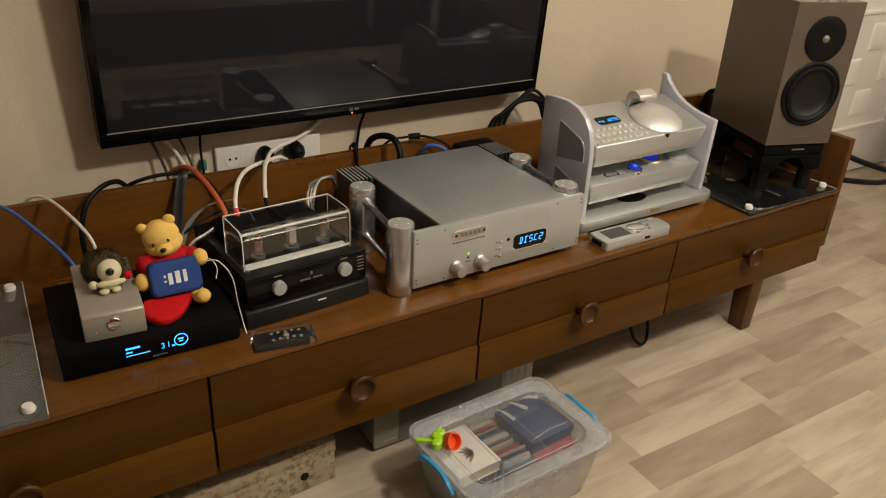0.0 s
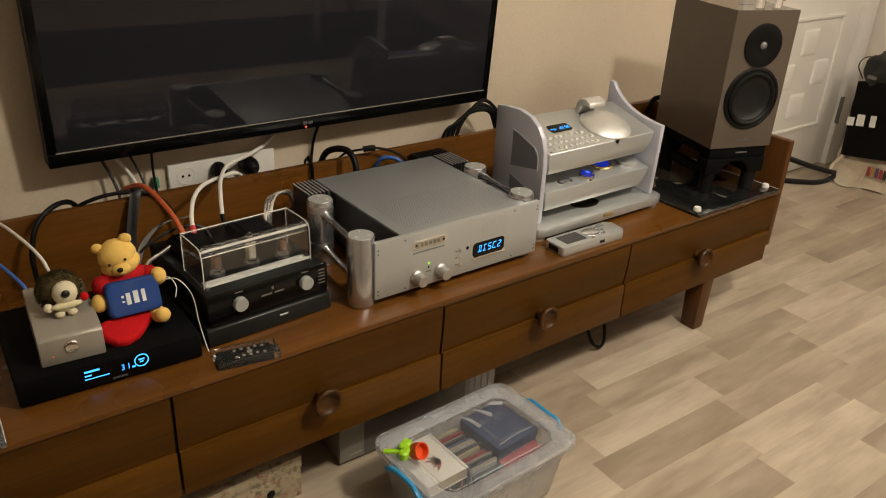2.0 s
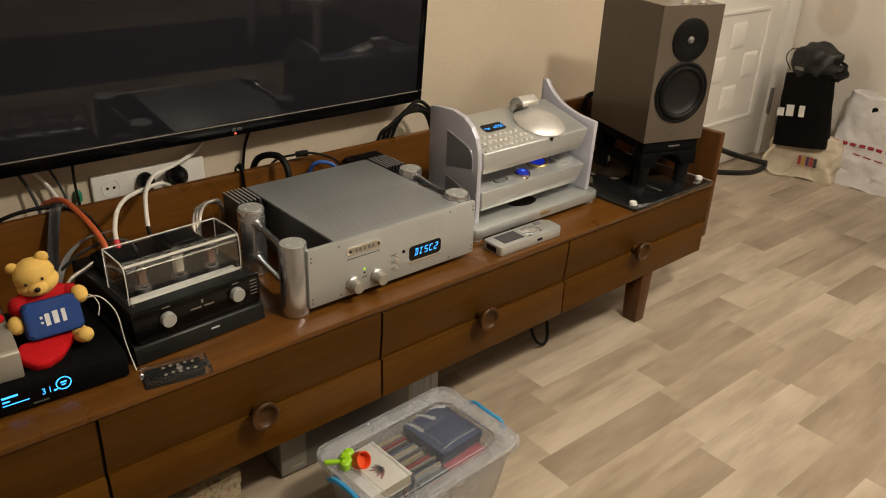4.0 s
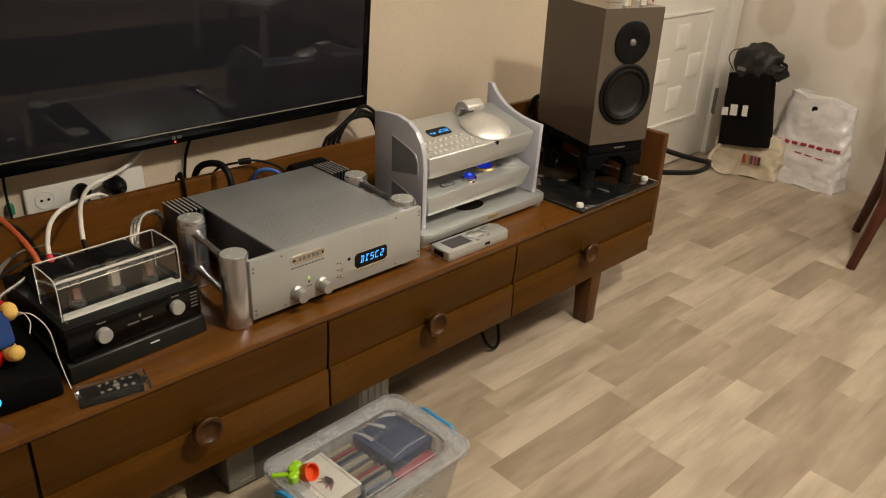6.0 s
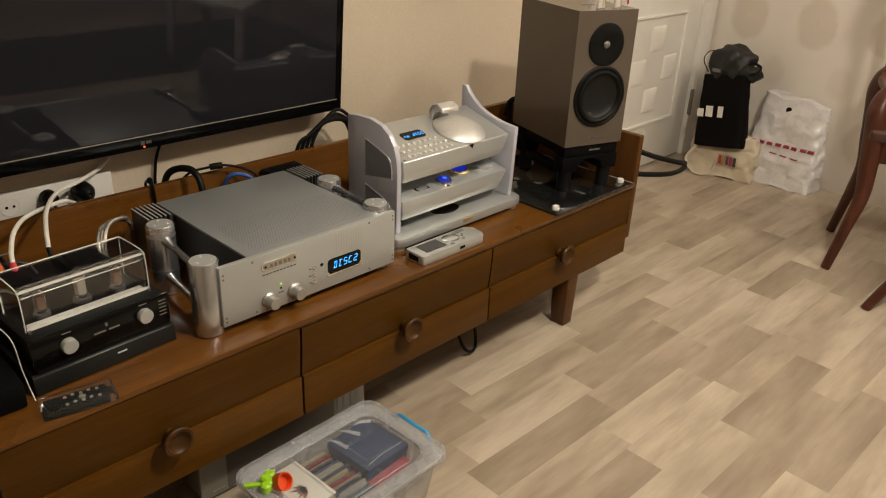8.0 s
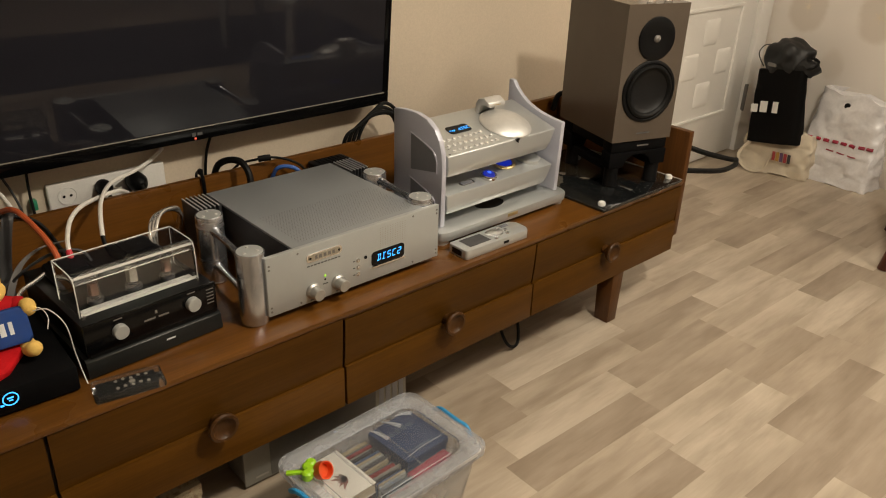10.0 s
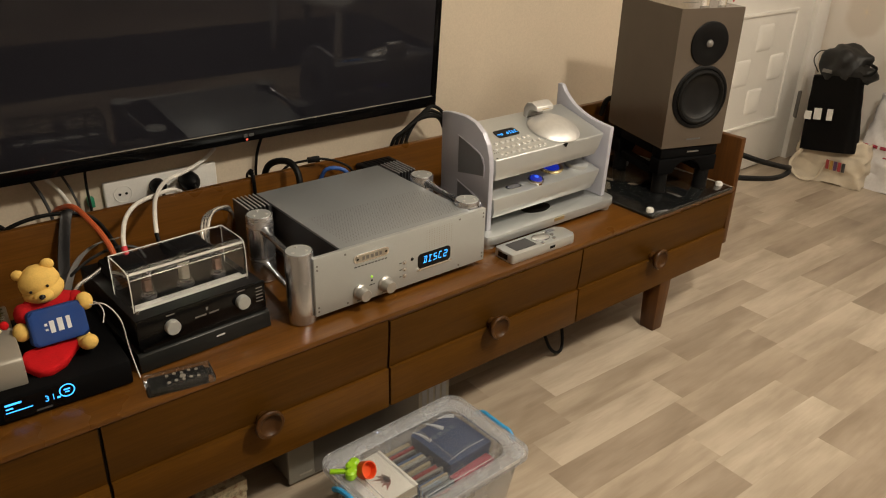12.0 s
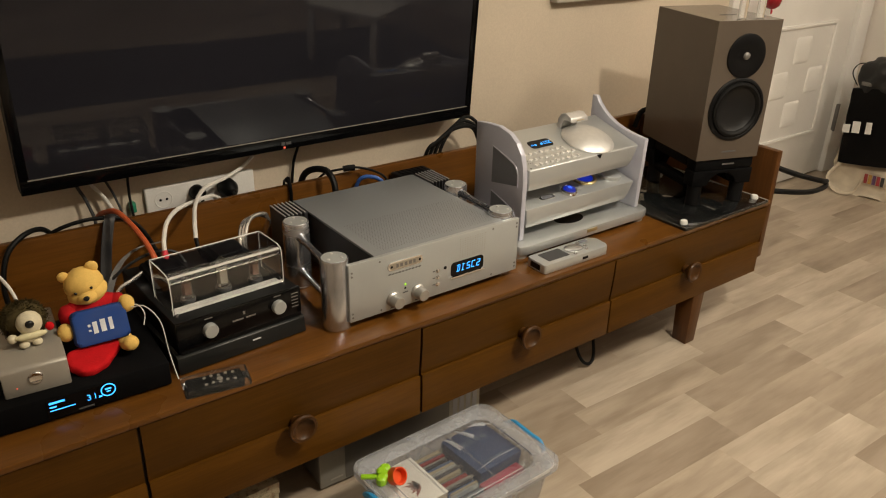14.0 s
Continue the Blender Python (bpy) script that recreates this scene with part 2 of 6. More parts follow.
CONE = plain("black_woofer_cone", (0.009, 0.009, 0.0095), 0.45, 0, 0.15, 20.0, 0.3, 500, spec=0.28)
TAUPE = plain("taupe_grey_speaker_veneer", (0.105, 0.083, 0.064), 0.20, 0, 0.06, 6.0, 0.05, 900, stretch=(1, 1, 1))
GREY = plain("grey_metal_case", (0.20, 0.19, 0.18), 0.45, 0.4, 0.06, 8.0)
GREYPAINT = plain("warm_grey_cast_metal", (0.37, 0.345, 0.30), 0.42, 0.3, 0.05, 10.0, 0.2, 700)
WHITE = plain("white_plastic", (0.78, 0.77, 0.74), 0.42, 0, 0.04, 20.0)
DOORWHITE = plain("white_door_paint", (0.84, 0.82, 0.78), 0.45, 0, 0.04, 4.0, 0.15, 300)
WIREWHITE = plain("white_cable_sheath", (0.72, 0.70, 0.66), 0.45, 0, 0.06, 60.0)
ORANGE = plain("orange_cable_sheath", (0.50, 0.10, 0.03), 0.45, 0, 0.1, 60.0)
REDPLUG = plain("red_shrink_sleeve", (0.55, 0.03, 0.05), 0.4, 0, 0.1, 60.0)
BLUEWIRE = plain("blue_cable_sheath", (0.04, 0.12, 0.42), 0.42, 0, 0.1, 60.0)
SILVERWIRE = plain("silver_cable_braid", (0.86, 0.85, 0.83), 0.20, 0.85, 0.08, 90.0, 0.1, 900)
GREYSTRAP = plain("grey_strap", (0.026, 0.026, 0.028), 0.55, 0, 0.15, 60.0)
FUR_YELLOW = plain("yellow_plush", (0.80, 0.53, 0.15), 0.9, 0, 0.10, 40.0, 0.9, 420)
FUR_RED = plain("red_plush", (0.42, 0.012, 0.016), 0.9, 0, 0.15, 40.0, 0.9, 420)
FELT_RED = plain("red_felt", (0.52, 0.010, 0.014), 0.85, 0, 0.12, 30.0, 0.8, 380)
FUR_BROWN = plain("brown_shaggy_plush", (0.058, 0.044, 0.018), 0.95, 0, 0.4, 90.0, 1.0, 300)
FUR_CREAM = plain("cream_plush", (0.66, 0.60, 0.44), 0.9, 0, 0.1, 50.0, 0.8, 400)
FUR_BLACK = plain("black_bead", (0.008, 0.008, 0.008), 0.25)
for fur in (FUR_YELLOW, FUR_RED, FELT_RED, FUR_BROWN, FUR_CREAM):
    fur.node_tree.nodes["Principled BSDF"].inputs["Specular IOR Level"].default_value = 0.10
BLUECLOTH = plain("royal_blue_speaker_cloth", (0.007, 0.045, 0.22), 0.8, 0, 0.12, 30.0, 0.6, 900)
PALEPRINT = plain("pale_grey_print", (0.70, 0.72, 0.74), 0.5)
DARKPRINT = plain("dark_grey_print", (0.08, 0.08, 0.08), 0.5)
GOLD = plain("gold_badge", (0.62, 0.50, 0.26), 0.35, 0.8, 0.1, 30.0)
BADGE = plain("warm_silver_badge", (0.42, 0.38, 0.31), 0.4, 0.5, 0.1, 30.0)
CLEAR = glass("clear_acrylic", (0.97, 0.97, 0.96), 0.02, 1.45)
# pale scatter paints the highlights on cut edges; the dim copy paints less
EDGE = glass("highlit_acrylic_edge", (0.98, 0.98, 0.97), 0.12, 1.45, 0.55, (0.88, 0.87, 0.84))
# the left plate has more pale scatter than the right one
PALEPLATE = glass("paler_glass_plate", (0.30, 0.32, 0.30), 0.02, 1.6, 0.085)
DIMEDGE = glass("dim_highlight_edge", (0.5, 0.54, 0.52), 0.10, 1.45, 0.10)
PLATE = glass("smoky_glass_plate", (0.17, 0.20, 0.185), 0.012, 1.6, 0.008)
FROST = sheet("frosted_storage_plastic", (0.94, 0.945, 0.95), 0.34, 1.14, 0.25, (0.56, 0.58, 0.62))
FROSTRIM = sheet("frosted_rim_plastic", (0.94, 0.945, 0.95), 0.30, 1.14, 0.28, (0.56, 0.58, 0.62))
FROSTLID = sheet("clear_lid_plastic", (0.95, 0.955, 0.96), 0.055, 1.22, 0.06, (0.52, 0.54, 0.58))
PETBAG = sheet("clear_plastic_sleeve", (0.97, 0.97, 0.97), 0.035, 1.40, 0.10)
TUBEGLASS = glass("valve_glass", (0.98, 0.98, 0.96), 0.01, 1.45)
COPPER = plain("copper_electrode", (0.16, 0.085, 0.065), 0.35, 0.8, 0.1, 40.0)
BLUECLIP = plain("bright_blue_clip", (0.03, 0.30, 0.62), 0.4, 0, 0.06, 30.0)
ORANGECAP = plain("orange_plastic_cap", (0.75, 0.085, 0.015), 0.4, 0, 0.06, 40.0)
GREENTOY = plain("lime_green_plastic", (0.34, 0.68, 0.02), 0.4, 0, 0.06, 40.0)
CYANGLOW = glow("blue_display_segments", (0.04, 0.38, 1.0), 2.2)
BLUEGLOW = glow("deep_blue_lens", (0.010, 0.035, 0.62), 0.45)
BLUECORE = glow("bright_blue_lamp", (0.05, 0.16, 1.0), 1.1)
GREENGLOW = glow("green_led", (0.45, 0.85, 0.05), 1.0)
REDGLOW = glow("red_led", (1.0, 0.12, 0.06), 1.3)
WHITEGLOW = glow("pale_blue_led", (0.6, 0.65, 1.0), 6.0)
FLORAL = floral("floral_paper")
CARRIER = plain("black_carrier_card", (0.0050, 0.0045, 0.0045), 0.7, 0, 0.3, 12.0, spec=0.08)
CANVAS = plain("cream_canvas", (0.62, 0.54, 0.42), 0.85, 0, 0.1, 20.0, 0.6, 500)
POLY = plain("white_polythene", (0.80, 0.785, 0.80), 0.22, 0, 0.06, 16.0, 0.2, 90)
REDPRINT = plain("dark_red_print", (0.34, 0.02, 0.05), 0.5)
MOTIFMAT = plain("gold_ornament_print", (0.80, 0.70, 0.56), 0.5)
BLACKCLOTH = plain("black_quilted_cloth", (0.007, 0.007, 0.0075), 0.5, 0, 0.4, 30.0, 0.8, 120)


# ---- mesh helpers ----
def box(x0, x1, y0, y1, z0, z1, bevel=0.0, segments=2):
    bm = bmesh.new()
    bmesh.ops.create_cube(bm, size=1)
    for v in bm.verts:
        v.co = Vector(((x0 + x1) / 2 + v.co.x * (x1 - x0), (y0 + y1) / 2 + v.co.y * (y1 - y0), (z0 + z1) / 2 + v.co.z * (z1 - z0)))
    if bevel:
        bmesh.ops.bevel(bm, geom=bm.edges[:], offset=bevel, segments=segments, profile=0.5, affect="EDGES")
    return bm


def prism(points, depth, axis="y", bevel=0.0, at=0.0):
    """A flat outline, given in the plane across axis, with thickness along it."""
    bm = bmesh.new()
    place = {"x": lambda a, b, c: (c, a, b), "y": lambda a, b, c: (a, c, b), "z": lambda a, b, c: (a, b, c)}[axis]
    f = bm.faces.new([bm.verts.new(place(a, b, at)) for a, b in points])
    ext = bmesh.ops.extrude_face_region(bm, geom=[f])
    bmesh.ops.translate(bm, verts=[e for e in ext["geom"] if isinstance(e, bmesh.types.BMVert)], vec=place(0, 0, depth))
    bmesh.ops.recalc_face_normals(bm, faces=bm.faces[:])
    if bevel:
        bmesh.ops.bevel(bm, geom=bm.edges[:], offset=bevel, segments=2, profile=0.5, affect="EDGES")
    return bm


def turned(profile, seg=32, m=None, caps=True):
    """A body of revolution round z from (radius, height) pairs."""
    bm = bmesh.new()
    rings = []
    for r, z in profile:
        if r < 1e-6:
            rings.append([bm.verts.new((0, 0, z))])
        else:
            rings.append([bm.verts.new((r * math.cos(2 * math.pi * i / seg), r * math.sin(2 * math.pi * i / seg), z)) for i in range(seg)])
    for a, b in zip(rings, rings[1:]):
        for i in range(seg):
            j = (i + 1) % seg
            quad = [a[i % len(a)], a[j % len(a)], b[j % len(b)], b[i % len(b)]]
            quad = [v for k, v in enumerate(quad) if v not in quad[:k]]
            if len(quad) > 2:
                bm.faces.new(quad)
    for ring, flip in ((rings[0], True), (rings[-1], False)):
        if len(ring) > 1 and caps:
            bm.faces.new(ring[::-1] if flip else ring)
    bmesh.ops.recalc_face_normals(bm, faces=bm.faces[:])
    if m is not None:
        bmesh.ops.transform(bm, matrix=m, verts=bm.verts[:])
    return bm


def rounded_rect(w, h, r, n=5, cx=0.0, cy=0.0):
    pts = []
    for sx, sy, a0 in ((1, 1, 0), (-1, 1, 90), (-1, -1, 180), (1, -1, 270)):
        for i in range(n + 1):
            a = radians(a0 + 90 * i / n)
            pts.append((cx + sx * (w / 2 - r) + r * math.cos(a), cy + sy * (h / 2 - r) + r * math.sin(a)))
    return pts


def smooth_line(points, steps=8):
    pts = [Vector(p) for p in points]
    pts = [2 * pts[0] - pts[1], *pts, 2 * pts[-1] - pts[-2]]
    out = []
    for a, b, c, d in zip(pts, pts[1:], pts[2:], pts[3:]):
        for i in range(steps):
            t = i / steps
            out.append(0.5 * (2 * b + (c - a) * t + (2 * a - 5 * b + 4 * c - d) * t * t + (3 * b - a - 3 * c + d) * t ** 3))
    out.append(pts[-2])
    return out


def swept(points, radius, seg=8, steps=8, flat=1.0, radii=None):
    """A round or flattened tube along a smooth line."""
    line = smooth_line(points, steps)
    bm, rings, side = bmesh.new(), [], None
    for i, p in enumerate(line):
        d = (line[min(i + 1, len(line) - 1)] - line[max(i - 1, 0)]).normalized()
        if side is None:
            side = d.orthogonal().normalized()
        side = (side - d * side.dot(d)).normalized()
        up = d.cross(side)
        r = radius if radii is None else float(np.interp(i / (len(line) - 1), np.linspace(0, 1, len(radii)), radii))
        rings.append([bm.verts.new(p + side * r * math.cos(2 * math.pi * k / seg) + up * r * flat * math.sin(2 * math.pi * k / seg)) for k in range(seg)])
    for a, b in zip(rings, rings[1:]):
        for k in range(seg):
            bm.faces.new((a[k], a[(k + 1) % seg], b[(k + 1) % seg], b[k]))
    bm.faces.new(rings[0][::-1])
    bm.faces.new(rings[-1])
    return bm


def joined(*bms):
    out = bmesh.new()
    for b in bms:
        me = bpy.data.meshes.new("joined")
        b.to_mesh(me)
        b.free()
        out.from_mesh(me)
        bpy.data.meshes.remove(me)
    return out


def moved(bm, m):
    bmesh.ops.transform(bm, matrix=m, verts=bm.verts[:])
    return bm


def blob(bm, centre, radii, slot=0, m=None, lumps=0.0, sub=3):
    """Adds a soft ball to a plush mesh."""
    made = bmesh.ops.create_icosphere(bm, subdivisions=sub, radius=1)["verts"]
    for v in made:
        k = 1 + lumps * noise.noise(v.co * 2.3 + Vector(centre) * 40)
        co = Vector((v.co.x * radii[0] * k, v.co.y * radii[1] * k, v.co.z * radii[2] * k))
        v.co = (m @ co if m else co) + Vector(centre)
    for f in {f for v in made for f in v.link_faces}:
        f.material_index, f.smooth = slot, True
    return bm


def mesh_of(name, bm, material, smooth=35):
    me = bpy.data.meshes.new(name)
    bm.to_mesh(me)
    bm.free()
    for mt in material if isinstance(material, (list, tuple)) else [material]:
        me.materials.append(mt)
    if smooth:
        me.shade_smooth()
        me.set_sharp_from_angle(angle=radians(smooth))
    return me


def part(name, bm, material, parent, label="", smooth=35):
    ob = new(name, mesh_of(name, bm, material, smooth))
    ob.parent = parent
    if label:
        ob["label"] = label
    return ob


def thing(name, label, category, m=None, group=""):
    ob = new(name)
    ob.empty_display_size = 0.05
    if m is not None:
        ob.matrix_world = m
    return tagged(ob, label, category, group)


def solid(name, bm, material, label, category, group="", kind="", m=None, smooth=35):
    """A thing or a piece of the setting that is one mesh."""
    ob = new(name, mesh_of(name, bm, material, smooth))
    if m is not None:
        ob.matrix_world = m
    return tagged(ob, label, category, group, kind)


def lettering(name, words, size, material, parent, m, label=""):
    cu = bpy.data.curves.new(name, "FONT")
    cu.body, cu.size, cu.extrude, cu.align_x, cu.align_y = words, size, 0.0003, "CENTER", "CENTER"
    cu.space_character, cu.offset = 1.22, -size * 0.012
    tmp = bpy.data.objects.new(name, cu)
    scene.collection.objects.link(tmp)
    me = bpy.data.meshes.new_from_object(tmp.evaluated_get(bpy.context.evaluated_depsgraph_get()))
    bpy.data.objects.remove(tmp)
    me.materials.clear()
    me.materials.append(material)
    ob = new(name, me)
    ob.parent, ob.matrix_local = parent, m
    if label:
        ob["label"] = label
    return ob


SEGMENTS = {"D": "abcdim", "I": "adim", "S": "afgcd", "C": "afed", "2": "abged", "n": "egc", "o": "cdeg", "d": "bcdeg", " ": ""}


def segment_text(name, words, h, material, parent, m, label=""):
    """Letters of a segment display, slanted, centred in the plane of m."""
    w, t, pitch = h * 0.56, h * 0.055, h * 0.98
    lay = {"a": (0, h / 2, 1), "d": (0, -h / 2, 1), "g": (0, 0, 1), "b": (w / 2, h / 4, 0), "c": (w / 2, -h / 4, 0), "f": (-w / 2, h / 4, 0), "e": (-w / 2, -h / 4, 0), "i": (-w * 0.12, h / 4, 0), "m": (-w * 0.12, -h / 4, 0)}
    bms = []
    for k, ch in enumerate(words):
        cx = (k - (len(words) - 1) / 2) * pitch
        for seg in SEGMENTS[ch]:
            x, y, flat = lay[seg]
            dx, dy = (w / 2 - t * 0.4, t) if flat else (t, h / 4 - t * 0.6)
            bm = box(cx + x - dx, cx + x + dx, y - dy, y + dy, 0, 0.0004)
            for v in bm.verts:
                v.co.x += v.co.y * 0.16
            bms.append(bm)
    ob = part(name, joined(*bms), material, parent, label, 0)
    ob.matrix_local = m
    return ob


def bars(name, rows, material, parent, m, label=""):
    """Writing that stays unread: small bars (x, y, width, height) lying in the plane of m."""
    bms = [box(x - w / 2, x + w / 2, y - h / 2, y + h / 2, 0, 0.0004) for x, y, w, h in rows]
    ob = part(name, joined(*bms), material, parent, label, 0)
    ob.matrix_local = m
    if len(rows) > 1:
        ob["kind"] = "stuff"
    return ob


def facing(x, y, z):
    """A plane that faces the room from a front at y."""
    return pose(x, y, z, 90, 0, 0)


# ---- the room ----
X0, X1, Y0, Y1, H = -2.3, 3.47, -2.7, 1.68, 2.5
solid("floor", box(X0 - 0.1, X1 + 0.2, Y0 - 0.1, Y1 + 0.1, -0.12, -0.008), GAP, "dark underlay below greige laminate strips", "floor", kind="structure", smooth=0)
floor = bpy.data.objects["floor"]
wall = thing("wall_north", "beige painted wall behind the sideboard", "wall")
wall["kind"] = "structure"
DX0, DX1, DH = 2.55, 3.385, 2.06
part("wall_face", joined(box(X0 - 0.1, DX0, Y1, Y1 + 0.12, -0.1, H), box(DX0, DX1, Y1, Y1 + 0.12, DH, H), box(DX1, X1 + 0.2, Y1, Y1 + 0.12, -0.1, H)), WALL, wall, smooth=0)
RW = pose(3.485, 1.68, 0, 0, 0, -5.5)
solid("wall_east", box(0, 0.12, -4.6, 0.15, -0.1, H), PAPER, "pale wallpapered wall with faint gold ornaments", "wall", kind="structure", m=RW, smooth=0)
# unseen walls and ceiling close the room; their paint sets the bounced light
solid("wall_west", box(X0 - 0.12, X0, Y0, Y1, -0.1, H), FARWALL, "unseen painted wall closing the room", "wall", kind="structure", smooth=0)
solid("wall_south", box(X0, X1 + 0.2, Y0 - 0.12, Y0, -0.1, H), FARWALL, "unseen painted wall closing the room", "wall", kind="structure", smooth=0)
solid("ceiling", box(X0 - 0.1, X1 + 0.3, Y0 - 0.1, Y1 + 0.1, H, H + 0.1), CEIL, "white painted ceiling", "ceiling", kind="structure", smooth=0)


def pillow(x0, x1, y, z0, z1):
    """A cushion-shaped raised panel on a door leaf."""
    bm = bmesh.new()
    levels = [(0.0, 0.0), (0.003, 0.0026), (0.010, 0.0050), (0.028, 0.0068)]
    rings = []
    for inset, rise in levels:
        w, h = x1 - x0 - 2 * inset, z1 - z0 - 2 * inset
        rings.append([bm.verts.new((px, y - rise, pz)) for px, pz in rounded_rect(w, h, min(0.012, w * 0.3), 3, (x0 + x1) / 2, (z0 + z1) / 2)])
    for a, b in zip(rings, rings[1:]):
        for i in range(len(a)):
            bm.faces.new((a[i], a[(i + 1) % len(a)], b[(i + 1) % len(b)], b[i]))
    bm.faces.new(rings[-1])
    bmesh.ops.recalc_face_normals(bm, faces=bm.faces[:])
    return bm


def door():
    d = thing("door_1", "closed white moulded panel door in a white casing", "door")
    d["kind"] = "structure"
    y = Y1
    part("casing", joined(box(DX0 - 0.07, DX0 + 0.012, y - 0.016, y + 0.1, 0, DH + 0.07, 0.003), box(DX1 - 0.012, DX1 + 0.085, y - 0.016, y + 0.1, 0, DH + 0.07, 0.003), box(DX0 + 0.012, DX1 - 0.012, y - 0.016, y + 0.1, DH - 0.01, DH + 0.07, 0.003)), DOORWHITE, d)
    part("door_leaf", box(DX0 + 0.015, DX1 - 0.015, y + 0.004, y + 0.044, 0.008, DH - 0.013, 0.002), DOORWHITE, d)
    for z0, z1 in ((0.200, 0.668), (0.79, 1.9)):
        x0, x1, w = 2.705, 3.243, 0.014
        fr = joined(box(x0, x1, y - 0.004, y + 0.006, z1 - w, z1, 0.003), box(x0, x1, y - 0.004, y + 0.006, z0, z0 + w, 0.003), box(x0, x0 + w, y - 0.004, y + 0.006, z0 + w, z1 - w, 0.003), box(x1 - w, x1, y - 0.004, y + 0.006, z0 + w, z1 - w, 0.003))
        part("moulding", fr, DOORWHITE, d)
        for k in range(int((z1 - z0 - 0.06) / 0.129)):
            for c in range(4):
                if (k + c) % 2:
                    continue
                lo, a = z0 + 0.055 + 0.129 * k, 2.722 + 0.1245 * c
                part("raised_panel", pillow(a, a + 0.112, y + 0.0042, lo, lo + 0.106), DOORWHITE, d, smooth=70)
    for z in (0.25, 1.75):
        part("hinge", joined(box(3.369, 3.384, y - 0.019, y - 0.008, z - 0.058, z + 0.058, 0.003), moved(turned([(0.005, 0), (0.005, 0.12)], 12), pose(3.372, y - 0.02, z - 0.06))), GREY, d, "grey steel hinge")
    h = part("handle", joined(moved(turned([(0.0, 0), (0.022, 0), (0.022, 0.006), (0.009, 0.01), (0.009, 0.04)], 20), pose(2.625, y + 0.004, 1.02, 90)), swept([(2.625, y - 0.038, 1.02), (2.68, y - 0.042, 1.02), (2.74, y - 0.04, 1.018)], 0.008)), CHROME, d, "steel lever handle")
    return d


door()


def wall_ornaments():
    east = bpy.data.objects["wall_east"]
    for i in range(-1, 5):
        for j in range(0, 4):
            y, z = -0.47 - 0.30 * i, 0.655 + 0.44 * j
            if y > -0.09:
                continue
            for n in range(6):
                arm = 0.026 if n % 2 else 0.015
                part("ornament_stroke", moved(box(-0.0009, -0.0004, -arm, arm, -0.0009, 0.0009), pose(0, y, z) @ Matrix.Rotation(radians(30 * n), 4, "X")), MOTIFMAT, east, smooth=0)


wall_ornaments()


# ---- the sideboard ----
CT, CF = 0.372, 1.078


def sideboard():
    s = thing("sideboard", "long low varnished brown wooden sideboard with four drawers", "sideboard")
    part("carcass", box(-0.285, 1.922, CF + 0.022, 1.545, 0.160, 0.3595, 0.002), TEAK, s)
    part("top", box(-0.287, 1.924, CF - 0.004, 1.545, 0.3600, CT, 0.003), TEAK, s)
    part("front_rail", box(0.7805, 1.924, CF + 0.0015, CF + 0.0215, 0.3535, 0.3598, 0.0005), TEAK, s)
    part("back_rail", box(-0.287, 1.924, 1.5455, 1.563, 0.20, 0.505, 0.003), TEAK, s)
    for x in (-0.309, 1.9245):
        part("end_panel", box(x, x + 0.021, CF + 0.003, 1.565, 0.196, 0.505, 0.003), TEAK_UP, s)
    part("shadow_gap", box(-0.283, 1.920, CF + 0.012, CF + 0.0215, 0.162, 0.3525), GAP, s, smooth=0)
    for x0, x1 in ((-0.284, 0.2478), (0.2532, 0.7778), (0.7832, 1.3195), (1.3245, 1.921)):
        z1 = 0.3582 if x0 < 0.5 else 0.3515
        hollow = [(CF + 0.0065 * (k / 8) ** 2, z1 - (z1 - 0.2462) * k / 8) for k in range(9)]
        d = part("drawer_front", prism([*hollow, (CF + 0.0118, 0.2462), (CF + 0.0118, z1)], x1 - x0, "x", 0, x0), TEAK_FRONT_SHADED, s, smooth=30)
        # lighter tone stands in for light on the lower front
        part("lower_band", box(x0, x1, CF, CF + 0.0118, 0.157, 0.2459, 0.0003), TEAK_BAND_LIT, d, "lower veneer band painted lighter, as if lit")
        kx = {-0.284: -0.03, 0.2532: 0.511, 0.7832: 1.047, 1.3245: 1.596}[x0]
        ring = [(0.0, 0), (0.011, 0), (0.011, 0.010), (0.015, 0.014), (0.022, 0.018), (0.0265, 0.025), (0.0275, 0.030), (0.0255, 0.033), (0.021, 0.0325), (0.017, 0.027), (0.009, 0.024), (0.0, 0.0235)]
        part("knob", turned(ring, 32, pose(kx, CF + 0.003, 0.256, 90)), KNOBWOOD, d, "turned dished wooden knob")
    for x in (-0.046, 1.684):
        for y in (1.110, 1.49):
            bm = box(x - 0.023, x + 0.023, y - 0.027, y + 0.027, 0, 0.160, 0.003)
            for v in bm.verts:
                k = 1 - 0.16 * (1 - v.co.z / 0.16)
                v.co.x, v.co.y = x + (v.co.x - x) * k, y + (v.co.y - y) * k
            part("leg", bm, TEAK_UP, s)
    return s


sideboard()


